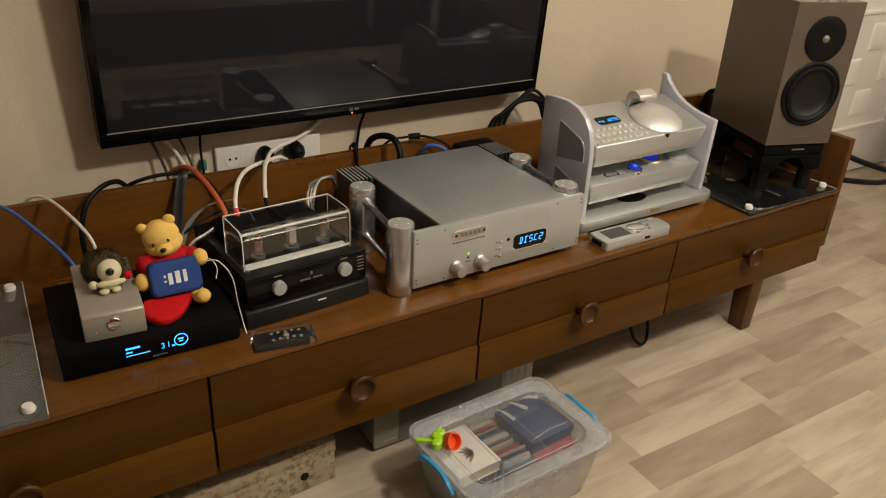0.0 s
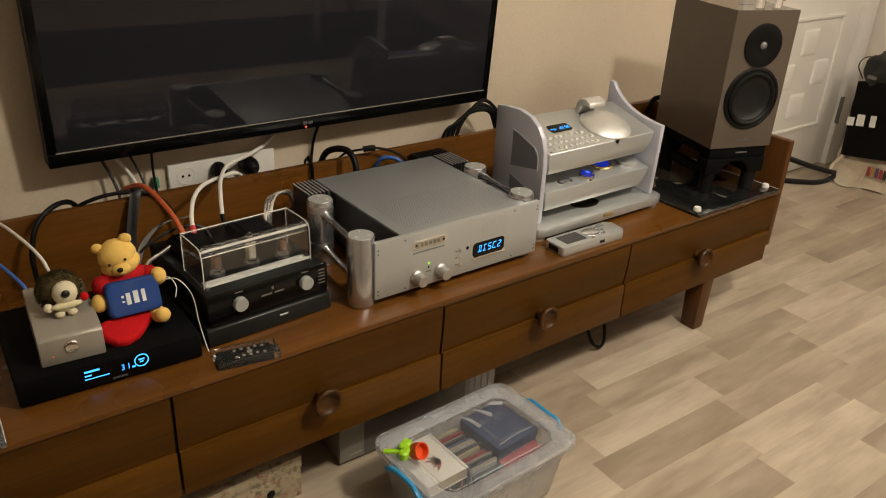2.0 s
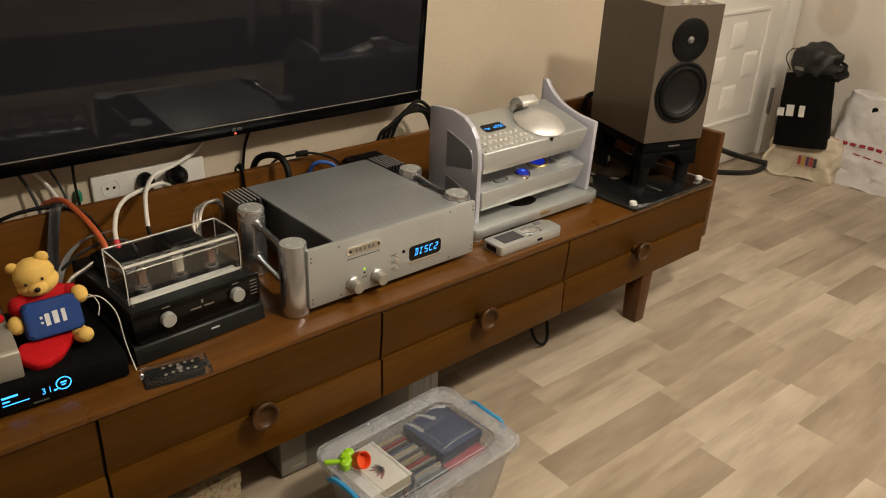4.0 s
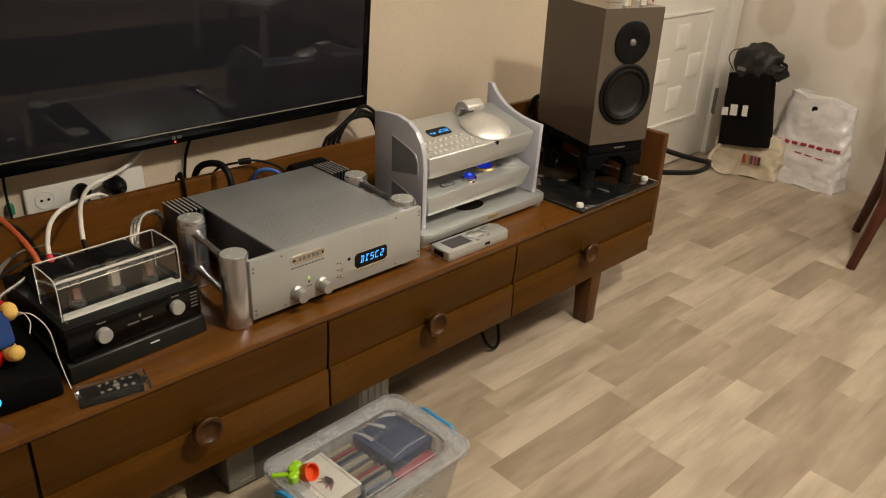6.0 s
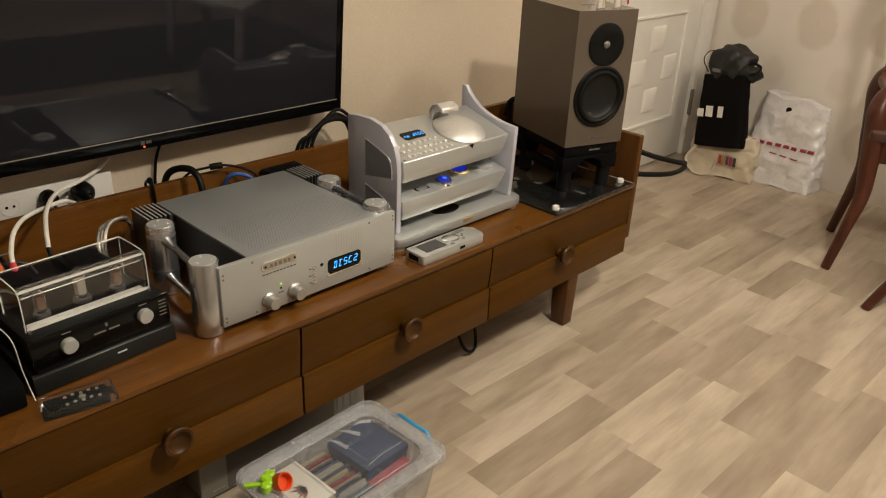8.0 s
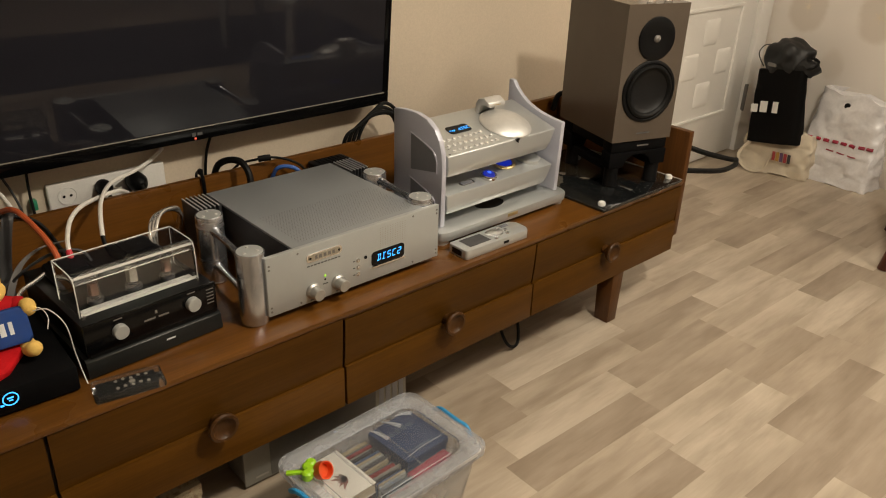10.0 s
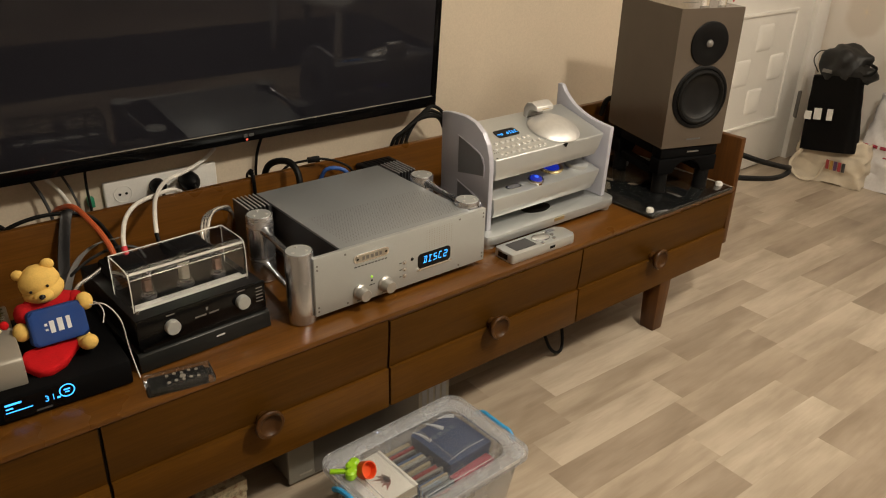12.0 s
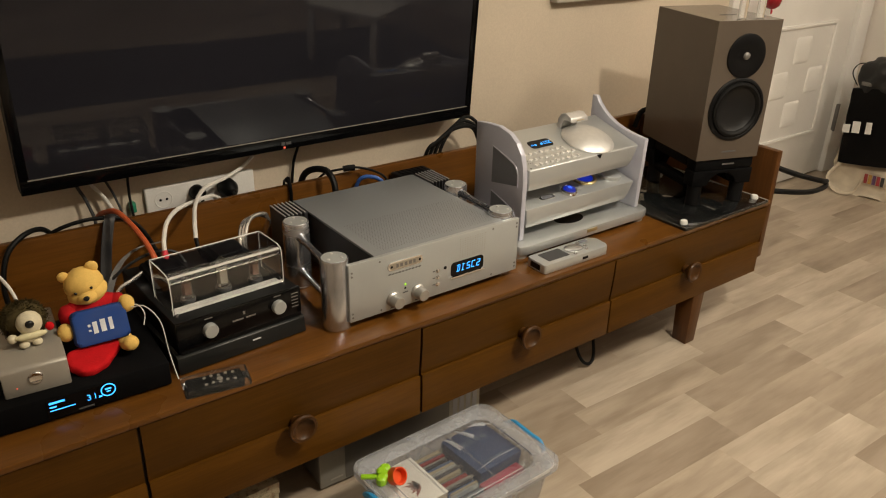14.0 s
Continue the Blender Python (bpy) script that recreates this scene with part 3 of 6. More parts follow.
def glass_plate(x0, x1, y0, y1, turn, studs, material, look_of):
    g = thing("glass_plate", look_of + " glass plate with white rubber studs on the sideboard", "glass plate", pose(x0, y0, CT, 0, 0, turn), "glass plates under the loudspeakers")
    w, d = x1 - x0, y1 - y0
    p = part("plate", box(0, w, 0, d, 0.0015, 0.0095, 0.001), material, g)
    p.visible_shadow = False
    # edge highlights put in by colour, dimmer along the front and left
    for line in ([(0.001, 0.001, 0.0092), (w - 0.001, 0.001, 0.0092)], [(w - 0.001, 0.001, 0.0092), (w - 0.001, d - 0.001, 0.0092)], [(0.001, 0.001, 0.0092), (0.001, d - 0.001, 0.0092)]):
        part("polished_edge", swept(line, 0.0009, 6, 2), EDGE if line[0][0] > 0.1 else DIMEDGE, g, "polished glass edge with painted highlight")
    for x, y in studs:
        part("stud", turned([(0, 0.0095), (0.0095, 0.0095), (0.010, 0.014), (0.008, 0.019), (0.0, 0.0195)], 10, pose(x, y, 0)), WHITE, g, "white rubber stud")
    return g


glass_plate(-0.318, 0.024, 1.080, 1.505, -2.0, ((0.318, 0.022), (0.320, 0.400), (0.02, 0.022), (0.02, 0.40)), PALEPLATE, "paler grey clear")
glass_plate(1.548, 1.893, 1.064, 1.43, 0, ((0.021, 0.024), (0.325, 0.030), (0.02, 0.345), (0.325, 0.345)), PLATE, "smoky clear")


# ---- television ----
def television():
    t = thing("television", "large black flat television on the wall, switched off", "television")
    x0, x1, y, z0, z1 = 0.223, 1.298, 1.603, 0.5705, 1.19
    part("housing", joined(box(x0, x1, y + 0.006, y + 0.036, z0, z1, 0.004), box(x0 + 0.18, x1 - 0.18, y + 0.0362, y + 0.062, z0 + 0.03, z1 - 0.2, 0.008)), BLACK, t)
    b = 0.018
    part("bezel", joined(box(x0, x1, y, y + 0.0058, z0, z0 + 0.030, 0.002), box(x0, x1, y, y + 0.0058, z1 - b, z1, 0.002), box(x0, x0 + b, y, y + 0.0058, z0 + 0.0302, z1 - b - 0.0002, 0.002), box(x1 - b, x1, y, y + 0.0058, z0 + 0.0302, z1 - b - 0.0002, 0.002)), GLOSS, t)
    part("trim_strip", box(x0 + 0.015, x1 - 0.015, y - 0.0012, y + 0.001, z0 + 0.0285, z0 + 0.0302), GREYPAINT, t, "thin grey trim strip", 0)
    part("screen", box(x0 + b, x1 - b, y + 0.0025, y + 0.0057, z0 + 0.0304, z1 - b - 0.0004), SCREEN, t, smooth=0)
    part("mark", joined(box(0.756, 0.765, y - 0.0016, y + 0.001, z0 + 0.011, z0 + 0.019), box(0.768, 0.780, y - 0.0016, y + 0.001, z0 + 0.012, z0 + 0.018)), DARKPRINT, t, smooth=0)
    part("standby_light", box(0.7615, 0.7655, y - 0.002, y + 0.001, z0 + 0.004, z0 + 0.0075), REDGLOW, t, "red standby light", 0)
    part("wall_bracket", box(0.55, 0.95, y + 0.0622, Y1 + 0.016, 0.80, 1.05, 0.003), BLACK, t)
    t.matrix_world = pose(0, y, z0, 4) @ pose(0, -y, -z0)
    return t


television()


# ---- loudspeaker on its stand ----
SP = pose(1.668, 1.150, 0, 0, 0, -18.6)


def holed_plate(w, h, cx, cz, r, thick):
    """The lower half of a baffle, with a round opening for the driver."""
    bm = bmesh.new()
    angles = sorted([2 * math.pi * k / 56 for k in range(56)] + [math.atan2(z - cz, x - cx) % (2 * math.pi) for x in (0, w) for z in (0, h)])
    front, rim, back, side = [], [], [], []
    for a in angles:
        c, sn = math.cos(a), math.sin(a)
        reach = min((w - cx if c > 0 else cx) / max(abs(c), 1e-9), (h - cz if sn > 0 else cz) / max(abs(sn), 1e-9))
        front.append(bm.verts.new((cx + r * c, 0, cz + r * sn)))
        rim.append(bm.verts.new((cx + reach * c, 0, cz + reach * sn)))
        back.append(bm.verts.new((cx + r * c, thick, cz + r * sn)))
        side.append(bm.verts.new((cx + reach * c, thick, cz + reach * sn)))
    for i in range(len(angles)):
        j = (i + 1) % len(angles)
        for p, q in ((front, rim), (back, front), (rim, side)):
            bm.faces.new((p[i], p[j], q[j], q[i]))
    bmesh.ops.recalc_face_normals(bm, faces=bm.faces[:])
    return bm


def loudspeaker():
    s = thing("loudspeaker", "taupe grey wood-veneered bookshelf loudspeaker with black drivers", "loudspeaker", SP @ pose(0, 0, 0.506))
    w, d, h = 0.181, 0.256, 0.342
    part("cabinet", joined(box(0, w, 0.020, d, 0, h), box(0, w, 0, 0.0199, 0.22, h), holed_plate(w, 0.22, 0.090, 0.128, 0.0692, 0.0199)), TAUPE, s, smooth=20)
    tw = part("tweeter", turned([(0.0, 0), (0.053, 0), (0.053, 0.004), (0.050, 0.0055), (0.026, 0.0045), (0.017, 0.003), (0.0, 0.003)], 40, pose(0.092, 0.0005, h - 0.083, 90), False), BLACK, s, "black tweeter plate")
    part("dome", turned([(0.0095, 0.0032), (0.0085, 0.006), (0.005, 0.0085), (0.0, 0.0095)], 24, pose(0.092, 0.0005, h - 0.083, 90)), GREY, tw, "shiny grey dome")
    wm = pose(0.090, 0.0005, 0.128, 90)
    wf = part("woofer", turned([(0.0690, 0.0), (0.0790, 0.0), (0.0790, 0.003), (0.0765, 0.005), (0.0715, 0.0055), (0.0690, 0.0035)], 56, wm, False), BLACK, s, "black woofer basket ring")
    part("surround", turned([(0.0692, 0.0035), (0.0670, 0.0080), (0.0620, 0.0098), (0.0570, 0.0072), (0.0548, 0.0030)], 56, wm, False), RUBBER, wf, "black rubber surround")
    part("cone", turned([(0.0552, 0.0032), (0.0490, -0.0012), (0.0410, -0.0046), (0.0310, -0.0074), (0.0200, -0.0092), (0.0090, -0.0100), (0.0, -0.0102)], 56, wm, False), CONE, wf, "black one-piece cone", 60)
    bars("mark", ((0.0, 0.0, 0.042, 0.004),), DARKPRINT, s, facing(0.092, -0.0002, 0.020))
    bars("top_mark", ((0.0, 0.0, 0.045, 0.004),), DARKPRINT, s, pose(0.09, 0.09, h + 0.0002))
    return s


loudspeaker()


def speaker_stand():
    s = thing("speaker_stand", "black plastic isolation stand under the loudspeaker", "stand", SP @ pose(0, 0, CT + 0.0095))
    w, d, top = 0.181, 0.235, 0.1243
    part("upper_frame", joined(box(0.004, w - 0.004, 0.004, 0.045, top - 0.030, top, 0.005), box(0.004, w - 0.004, d - 0.04, d, top - 0.030, top, 0.005), box(0.004, 0.034, 0.0452, d - 0.0402, top - 0.026, top, 0.004), box(w - 0.034, w - 0.004, 0.0452, d - 0.0402, top - 0.026, top, 0.004)), MATT, s)
    fascia = [(0.002, 0.052), (0.002, top - 0.0305), (w - 0.002, top - 0.0305), (w - 0.002, 0.052), (w - 0.046, 0.052), (w - 0.056, 0.072), (w - 0.075, 0.084), (0.075, 0.084), (0.056, 0.072), (0.046, 0.052)]
    for y in (0.003, d - 0.044):
        part("arched_frame", prism(fascia, 0.040, "y", 0.003, y), MATT, s)
    for x in (0.003, w - 0.037):
        part("cross_brace", box(x + 0.004, x + 0.030, 0.046, d - 0.046, 0.040, 0.062, 0.004), MATT, s)
    for x in (0.026, w - 0.026):
        for y in (0.024, d - 0.022):
            part("isolator", turned([(0.0, 0.0), (0.0185, 0.0), (0.0195, 0.003), (0.0185, 0.006), (0.0185, 0.040), (0.0190, 0.0515), (0.0, 0.0515)], 24, pose(x, y, 0)), BLACK, s, "black rubber and plastic isolator")
    bars("mark", ((0.0, 0.0, 0.035, 0.004),), GREY, s, facing(w / 2 + 0.01, 0.0036, top - 0.015))
    return s


speaker_stand()


# ---- integrated amplifier ----
def amplifier():
    a = thing("amplifier", "silver aluminium integrated amplifier with four corner posts and a blue display", "amplifier")
    x0, x1, y, z0, z1 = 0.651, 1.054, 1.123, 0.387, 0.504
    part("front_plate", box(x0, x1, y, y + 0.010, z0, z1, 0.0012), ALU_PLATE, a)
    part("body", box(0.716, 1.016, y + 0.0102, 1.462, z0 + 0.004, z1 - 0.0065, 0.001), ALU_DARK, a)
    part("top_plate", box(0.712, 1.020, y + 0.0102, 1.466, z1 - 0.0062, z1 - 0.001, 0.0008), ALU_TOP, a, "grey perforated top plate")
    holes = bmesh.new()
    for i in range(46):
        for j in range(25):
            cx, cy = 0.735 + i * 0.0059 + (0.00295 if j % 2 else 0), 1.150 + j * 0.0056
            ring = [holes.verts.new((cx + 0.0012 * math.cos(k * math.pi / 3), cy + 0.0012 * math.sin(k * math.pi / 3), z1 - 0.0007)) for k in range(6)]
            holes.faces.new(ring)
    ob = part("perforation", holes, GREY, a, "rows of small dark holes", 0)
    ob["kind"] = "stuff"
    for x in (x0 + 0.008, 1.022):
        core = box(x + (0.046 if x < 0.8 else 0.0), x + (0.052 if x < 0.8 else 0.006), 1.3955, 1.4690, z0 + 0.008, z1 - 0.004)
        sink = part("heat_sink", core, ALU_DARK, a, "silver finned heat sink", 0)
        for k in range(6):
            fx = x + 0.001 + 0.0088 * k if x < 0.8 else x + 0.009 + 0.0088 * k
            # fin faces toned dark for shade, their top edges pale as if lit
            part("fin", box(fx, fx + 0.0022, 1.3960, 1.4690, z0 + 0.03, z1 - 0.0032), ALU_DARK, sink, smooth=0)
            part("lit_fin_edge", box(fx - 0.0002, fx + 0.0024, 1.3955, 1.4692, z1 - 0.003, z1 - 0.001), ALU_PLATE, sink, "fin top edge painted pale, as if lit", 0)
    posts = ((0.638, 1.152), (0.656, 1.340), (1.037, 1.163), (1.050, 1.336))
    for px, py in posts:
        p = part("post", turned([(0.0, CT), (0.024, CT), (0.0262, CT + 0.003), (0.0262, 0.512), (0.025, 0.514), (0.0, 0.514)], 40, pose(px, py, 0)), ALU, a, "turned aluminium corner post")
        part("post_cap", turned([(0.0, 0.5140), (0.0235, 0.5140), (0.0232, 0.5146), (0.0, 0.5147)], 40, pose(px, py, 0)), ALU_PLATE, p, "satin post cap")
        for k in range(3):
            c, s = math.cos(radians(80 + 120 * k)), math.sin(radians(80 + 120 * k))
            part("screw", turned([(0.0, 0.5147), (0.0032, 0.5147), (0.0026, 0.5160), (0.0, 0.5162)], 10, pose(px + 0.014 * c, py + 0.014 * s, 0)), DOMEMETAL, p)
    for i, j in ((0, 1), (2, 3)):
        (ax, ay), (bx, by) = posts[i], posts[j]
        for z in ((0.487, 0.412) if i == 0 else (0.500, 0.412)):
            line = [(ax + (bx - ax) * k, ay + (by - ay) * k, z + 0.0) for k in (0.12, 0.3, 0.5, 0.7, 0.88)]
            part("side_bar", swept(line, 0.0065, 12, 3, radii=[0.010, 0.0068, 0.0062, 0.0068, 0.010]), ALU, a, "aluminium side bar")
    for x in (0.735, 0.742 + 0.262):
        part("foot", turned([(0.0, CT), (0.018, CT), (0.019, CT + 0.012), (0.0, CT + 0.0185)], 24, pose(x + 0.015, 1.165, 0)), BLACK, a, "black rubber foot")
    for kx in (0.745, 0.801):
        k = part("control_knob", turned([(0.0, 0), (0.0155, 0), (0.0155, 0.003), (0.0125, 0.006), (0.0118, 0.022), (0.0108, 0.0235), (0.0, 0.0235)], 32, pose(kx, y, 0.4095, 90)), KNOBMETAL, a, "turned metal control knob")
    part("power_led", turned([(0.0, 0), (0.0026, 0), (0.0018, 0.0018), (0.0, 0.0022)], 12, pose(0.772, y, 0.433, 90)), GREENGLOW, a, "lit green power light")
    part("led_hole", turned([(0.0, 0), (0.0022, 0), (0.0022, 0.0004), (0.0, 0.0004)], 12, pose(0.772, y, 0.425, 90)), BLACK, a)
    part("badge_recess", prism(rounded_rect(0.078, 0.017, 0.0075, 5, 0.772, 0.4785), 0.0016, "y", 0, y - 0.0016), CHROME, a, "polished badge plate")
    part("badge", prism(rounded_rect(0.070, 0.0125, 0.005, 5, 0.772, 0.4785), 0.0008, "y", 0, y - 0.0026), BADGE, a, "pale warm silver badge")
    bars("badge_mark", ((0, 0, 0.006, 0.007), (-0.010, 0, 0.006, 0.007), (0.010, 0, 0.006, 0.007), (-0.019, 0, 0.005, 0.007), (0.019, 0, 0.005, 0.007)), GREY, a, facing(0.772, y - 0.0027, 0.4785))
    for x in (0.7405, 0.8035):
        part("badge_screw", turned([(0.0, 0), (0.0024, 0), (0.0024, 0.0006), (0.0, 0.0006)], 12, pose(x, y - 0.0026, 0.4785, 90)), BLACK, a)
    bars("fine_print", tuple((-0.034 + 0.0075 * i, 0, 0.0055, 0.0024) for i in range(10)), DARKPRINT, a, facing(0.771, y - 0.0001, 0.4625))
    bars("knob_print", ((-0.028, -0.0245, 0.012, 0.002), (0.029, -0.0245, 0.012, 0.002), (0, 0, 0.012, 0.002)), DARKPRINT, a, facing(0.772, y - 0.0001, 0.4165))
    for z in (0.441, 0.4265, 0.412):
        part("push_button", turned([(0.0, 0), (0.0042, 0), (0.0042, 0.0015), (0.0024, 0.002), (0.0022, 0.004), (0.0, 0.0042)], 16, pose(0.8475, y, z, 90)), CHROME, a, "small polished push button")
    bars("button_print", ((0, 0.0145, 0.005, 0.002), (0, 0, 0.005, 0.002), (0, -0.0145, 0.005, 0.002)), DARKPRINT, a, facing(0.8385, y - 0.0001, 0.4265))
    part("sensor", turned([(0.0, 0), (0.0035, 0), (0.0035, 0.001), (0.0, 0.001)], 16, pose(0.866, y, 0.442, 90)), BLACK, a, "black round sensor window")
    d = part("display", joined(prism(rounded_rect(0.082, 0.031, 0.008, 5, 0.921, 0.4315), 0.001, "y", 0, y - 0.001)), GLOSS, a, "black display window with lit letters")
    part("display_lip", prism(rounded_rect(0.086, 0.0035, 0.0017, 4, 0.921, 0.4145), 0.0026, "y", 0, y - 0.0026), CHROME, a)
    segment_text("display_text", "DISC2", 0.0130, CYANGLOW, d, pose(0.9225, y - 0.0016, 0.4330, 90), "lit blue display letters")
    dots = bmesh.new()
    for i in range(11):
        for j in range(9):
            cx, cz = 0.902 + i * 0.0062, 0.4555 + j * 0.0047
            ring = [dots.verts.new((cx + 0.0011 * math.cos(k * math.pi / 3), y - 0.00025, cz + 0.0011 * math.sin(k * math.pi / 3))) for k in range(6)]
            dots.faces.new(ring)
    part("speaker_holes", dots, GREYPAINT, a, "fine drilled holes", 0)
    for sx, sz in ((0.657, 0.488), (0.657, 0.480), (0.657, 0.404), (0.657, 0.396), (1.048, 0.494), (1.048, 0.486), (1.048, 0.404), (1.048, 0.396), (0.716, 0.495), (0.985, 0.496), (0.718, 0.394), (0.985, 0.394)):
        part("screw", turned([(0.0, 0), (0.0022, 0), (0.0020, 0.0006), (0.0, 0.0007)], 10, pose(sx, y, sz, 90)), GREY, a)
    return a


amplifier()


# ---- disc player and converter stack ----
def disc_player():
    s = thing("disc_player_stack", "silver disc player and converter in a rack with curved side wings", "disc player")
    base = part("base", prism([(1.100, 1.190), (1.108, 1.172), (1.126, 1.166), (1.508, 1.166), (1.526, 1.172), (1.534, 1.190), (1.534, 1.44), (1.100, 1.44)], 0.022, "z", 0.003, 0.382), SILVER, s, "silver base plate")
    for x in (1.124, 1.510):
        part("foot", turned([(0.0, CT), (0.019, CT), (0.020, CT + 0.010), (0.0, CT + 0.0105)], 24, pose(x, 1.192, 0)), SILVER, s)
    for x in (1.124, 1.510):
        part("foot", turned([(0.0, CT), (0.019, CT), (0.020, CT + 0.010), (0.0, CT + 0.0105)], 24, pose(x, 1.41, 0)), SILVER, s)
    part("base_recess", moved(turned([(0.0, 0), (0.042, 0), (0.042, 0.0006), (0.0, 0.0006)], 32), pose(1.315, 1.232, 0.4045) @ Matrix.Diagonal((1, 0.62, 1, 1))), BLACK, s, "dark oval opening")
    part("base_badge", box(1.312, 1.345, 1.1645, 1.1665, 0.392, 0.400, 0.0006), GOLD, s, "small gold badge")
    left = [(1.196, 0.4045), (1.196, 0.545), (1.199, 0.575), (1.208, 0.602), (1.224, 0.624), (1.250, 0.640), (1.285, 0.647), (1.330, 0.645), (1.362, 0.640), (1.362, 0.4045)]
    lw = part("side_wing", prism(left, 0.013, "x", 0.002, 1.126), LAVENDER, s, "pale metal side wing with two recesses")
    for z0, z1 in ((0.425, 0.495), (0.515, 0.600)):
        part("recess", prism([(1.215, z0 + 0.015), (1.300, z0), (1.300, z1), (1.228, z1 - 0.025), (1.215, z1 - 0.045)], 0.001, "x", 0, 1.1248), WINGDARK, lw)
        part("recess_rim", swept([(1.1252, 1.213, z0 + 0.012), (1.1252, 1.214, z1 - 0.045), (1.1252, 1.229, z1 - 0.022), (1.1252, 1.302, z1)], 0.0011, 6, 3), LAVENDER, lw)
    right = [(1.190, 0.4045), (1.184, 0.582), (1.206, 0.584), (1.232, 0.587), (1.258, 0.592), (1.284, 0.600), (1.306, 0.610), (1.324, 0.622), (1.340, 0.636), (1.352, 0.652), (1.366, 0.653), (1.366, 0.4045)]
    part("side_wing", prism(right, 0.013, "x", 0.002, 1.501), LAVENDER, s, "pale metal side wing with a sweeping edge")

    def tier(name, z, th, slope, label):
        prof = [(1.196, z), (1.193, z + th * 0.35), (1.196, z + th), (1.345, z + th + slope * 0.149), (1.345, z + slope * 0.149 * 0.4)]
        bm = prism(prof, 0.352, "x", 0.0034, 1.1425)
        for v in bm.verts:
            if v.co.x > 1.3 and v.co.y < 1.25:
                v.co.x -= 0.030 * (1 - (v.co.z - z) / th) if v.co.z < z + th else 0
        return part(name, bm, SILVER, s, label)

    top = tier("disc_transport", 0.519, 0.048, 0.27, "silver sloping disc transport")
    mid = tier("converter", 0.432, 0.044, 0.20, "silver converter with blue lit windows")
    SL = pose(0, 1.196, 0.567, math.degrees(math.atan(0.27)), 0, 0)
    ob = part("display", prism(rounded_rect(0.066, 0.029, 0.008, 4, 1.247, 0.085), 0.0012, "z", 0, 0.0004), GLOSS, top, "black display window with lit letters")
    ob.matrix_local = SL
    segment_text("display_text", "no dISC", 0.0092, CYANGLOW, top, SL @ pose(1.2475, 0.0835, 0.0020), "lit blue display letters")
    for j in range(3):
        for i in range(9 - (j == 2)):
            b = part("button", turned([(0.0, 0.0003), (0.0046, 0.0003), (0.0044, 0.0020), (0.0034, 0.0032), (0.0, 0.0036)], 14), BUTTON, top)
            b.matrix_local = SL @ pose(1.172 + i * 0.0165 + j * 0.001, 0.014 + j * 0.0205, 0)
    for i in range(6):
        b = part("legend_dot", turned([(0.0, 0.0003), (0.0013, 0.0003), (0.0, 0.0008)], 8), BLACK, top)
        b.matrix_local = SL @ pose(1.160 + 0.005 * (i % 3), 0.024 + 0.010 * (i // 3), 0)
    dome = part("lid_dome", turned([(0.0635, 0.0003), (0.064, 0.003), (0.062, 0.0055), (0.056, 0.010), (0.044, 0.0165), (0.028, 0.0215), (0.012, 0.0242), (0.0, 0.0247)], 56), DOMEMETAL, top, "polished domed disc lid")
    dome.matrix_local = SL @ pose(1.377, 0.061, 0)
    grip = prism([(-0.022, 0), (-0.026, 0.02), (-0.020, 0.036), (-0.004, 0.044), (0.014, 0.040), (0.020, 0.030), (0.006, 0.030), (-0.008, 0.024), (-0.010, 0.0)], 0.056, "x", 0.003, -0.028)
    g = part("lid_grip", grip, DOMEMETAL, top, "polished curved lid grip")
    g.matrix_local = SL @ pose(1.374, 0.115, 0.000, 0, 0, 180)
    bars("grip_mark", ((0, 0, 0.022, 0.006),), GOLD, top, SL @ pose(1.374, 0.099, 0.0345))
    part("lid_catch", prism([(-0.006, 0), (0.008, 0), (0.004, -0.010), (-0.001, -0.006)], 0.002, "y", 0, 0), BLACK, top).matrix_local = pose(1.357, 1.1938, 0.5665)
    part("corner_screw", turned([(0.0, 0), (0.0024, 0), (0.0, 0.001)], 8), BLACK, top).matrix_local = SL @ pose(1.152, 0.006, 0.0003)
    SM = pose(0, 1.196, 0.476, math.degrees(math.atan(0.20)), 0, 0)
    small = part("porthole", turned([(0.0, 0), (0.0150, 0), (0.0160, 0.004), (0.0125, 0.012), (0.0, 0.014)], 28), BLUEGLOW, mid, "small round window lit deep blue")
    small.matrix_local = SM @ pose(1.292, 0.022, 0.0003)
    ring = part("porthole_rim", turned([(0.0150, 0.0), (0.0195, 0.0), (0.0200, 0.006), (0.0178, 0.0095), (0.0148, 0.0085)], 32, None, False), CHROME, mid, "polished rim")
    ring.matrix_local = SM @ pose(1.292, 0.022, 0.0002)
    core = part("lamp_core", turned([(0.0, 0.0141), (0.0052, 0.0132), (0.0055, 0.0136), (0.0, 0.0148)], 20), BLUECORE, small, "bright blue lamp core")
    big = part("porthole", turned([(0.0, 0.001), (0.024, 0.001), (0.024, 0.004), (0.0, 0.006)], 36), BLUEGLOW, mid, "large round window lit deep blue")
    big.matrix_local = SM @ pose(1.375, 0.060, 0.0003)
    rim = part("porthole_rim", turned([(0.0242, 0.0), (0.033, 0.0), (0.034, 0.003), (0.030, 0.006), (0.0242, 0.004)], 40, None, False), GOLD, mid, "polished rim")
    rim.matrix_local = SM @ pose(1.375, 0.060, 0.0003)
    slot = part("selector_slot", prism(rounded_rect(0.034, 0.011, 0.005, 5), 0.001, "z"), WINGDARK, mid)
    slot.matrix_local = SM @ pose(1.226, 0.026, 0.0003)
    fr = part("selector_frame", prism(rounded_rect(0.044, 0.016, 0.0075, 5), 0.0008, "z"), CHROME, mid)
    fr.matrix_local = SM @ pose(1.226, 0.026, -0.0002)
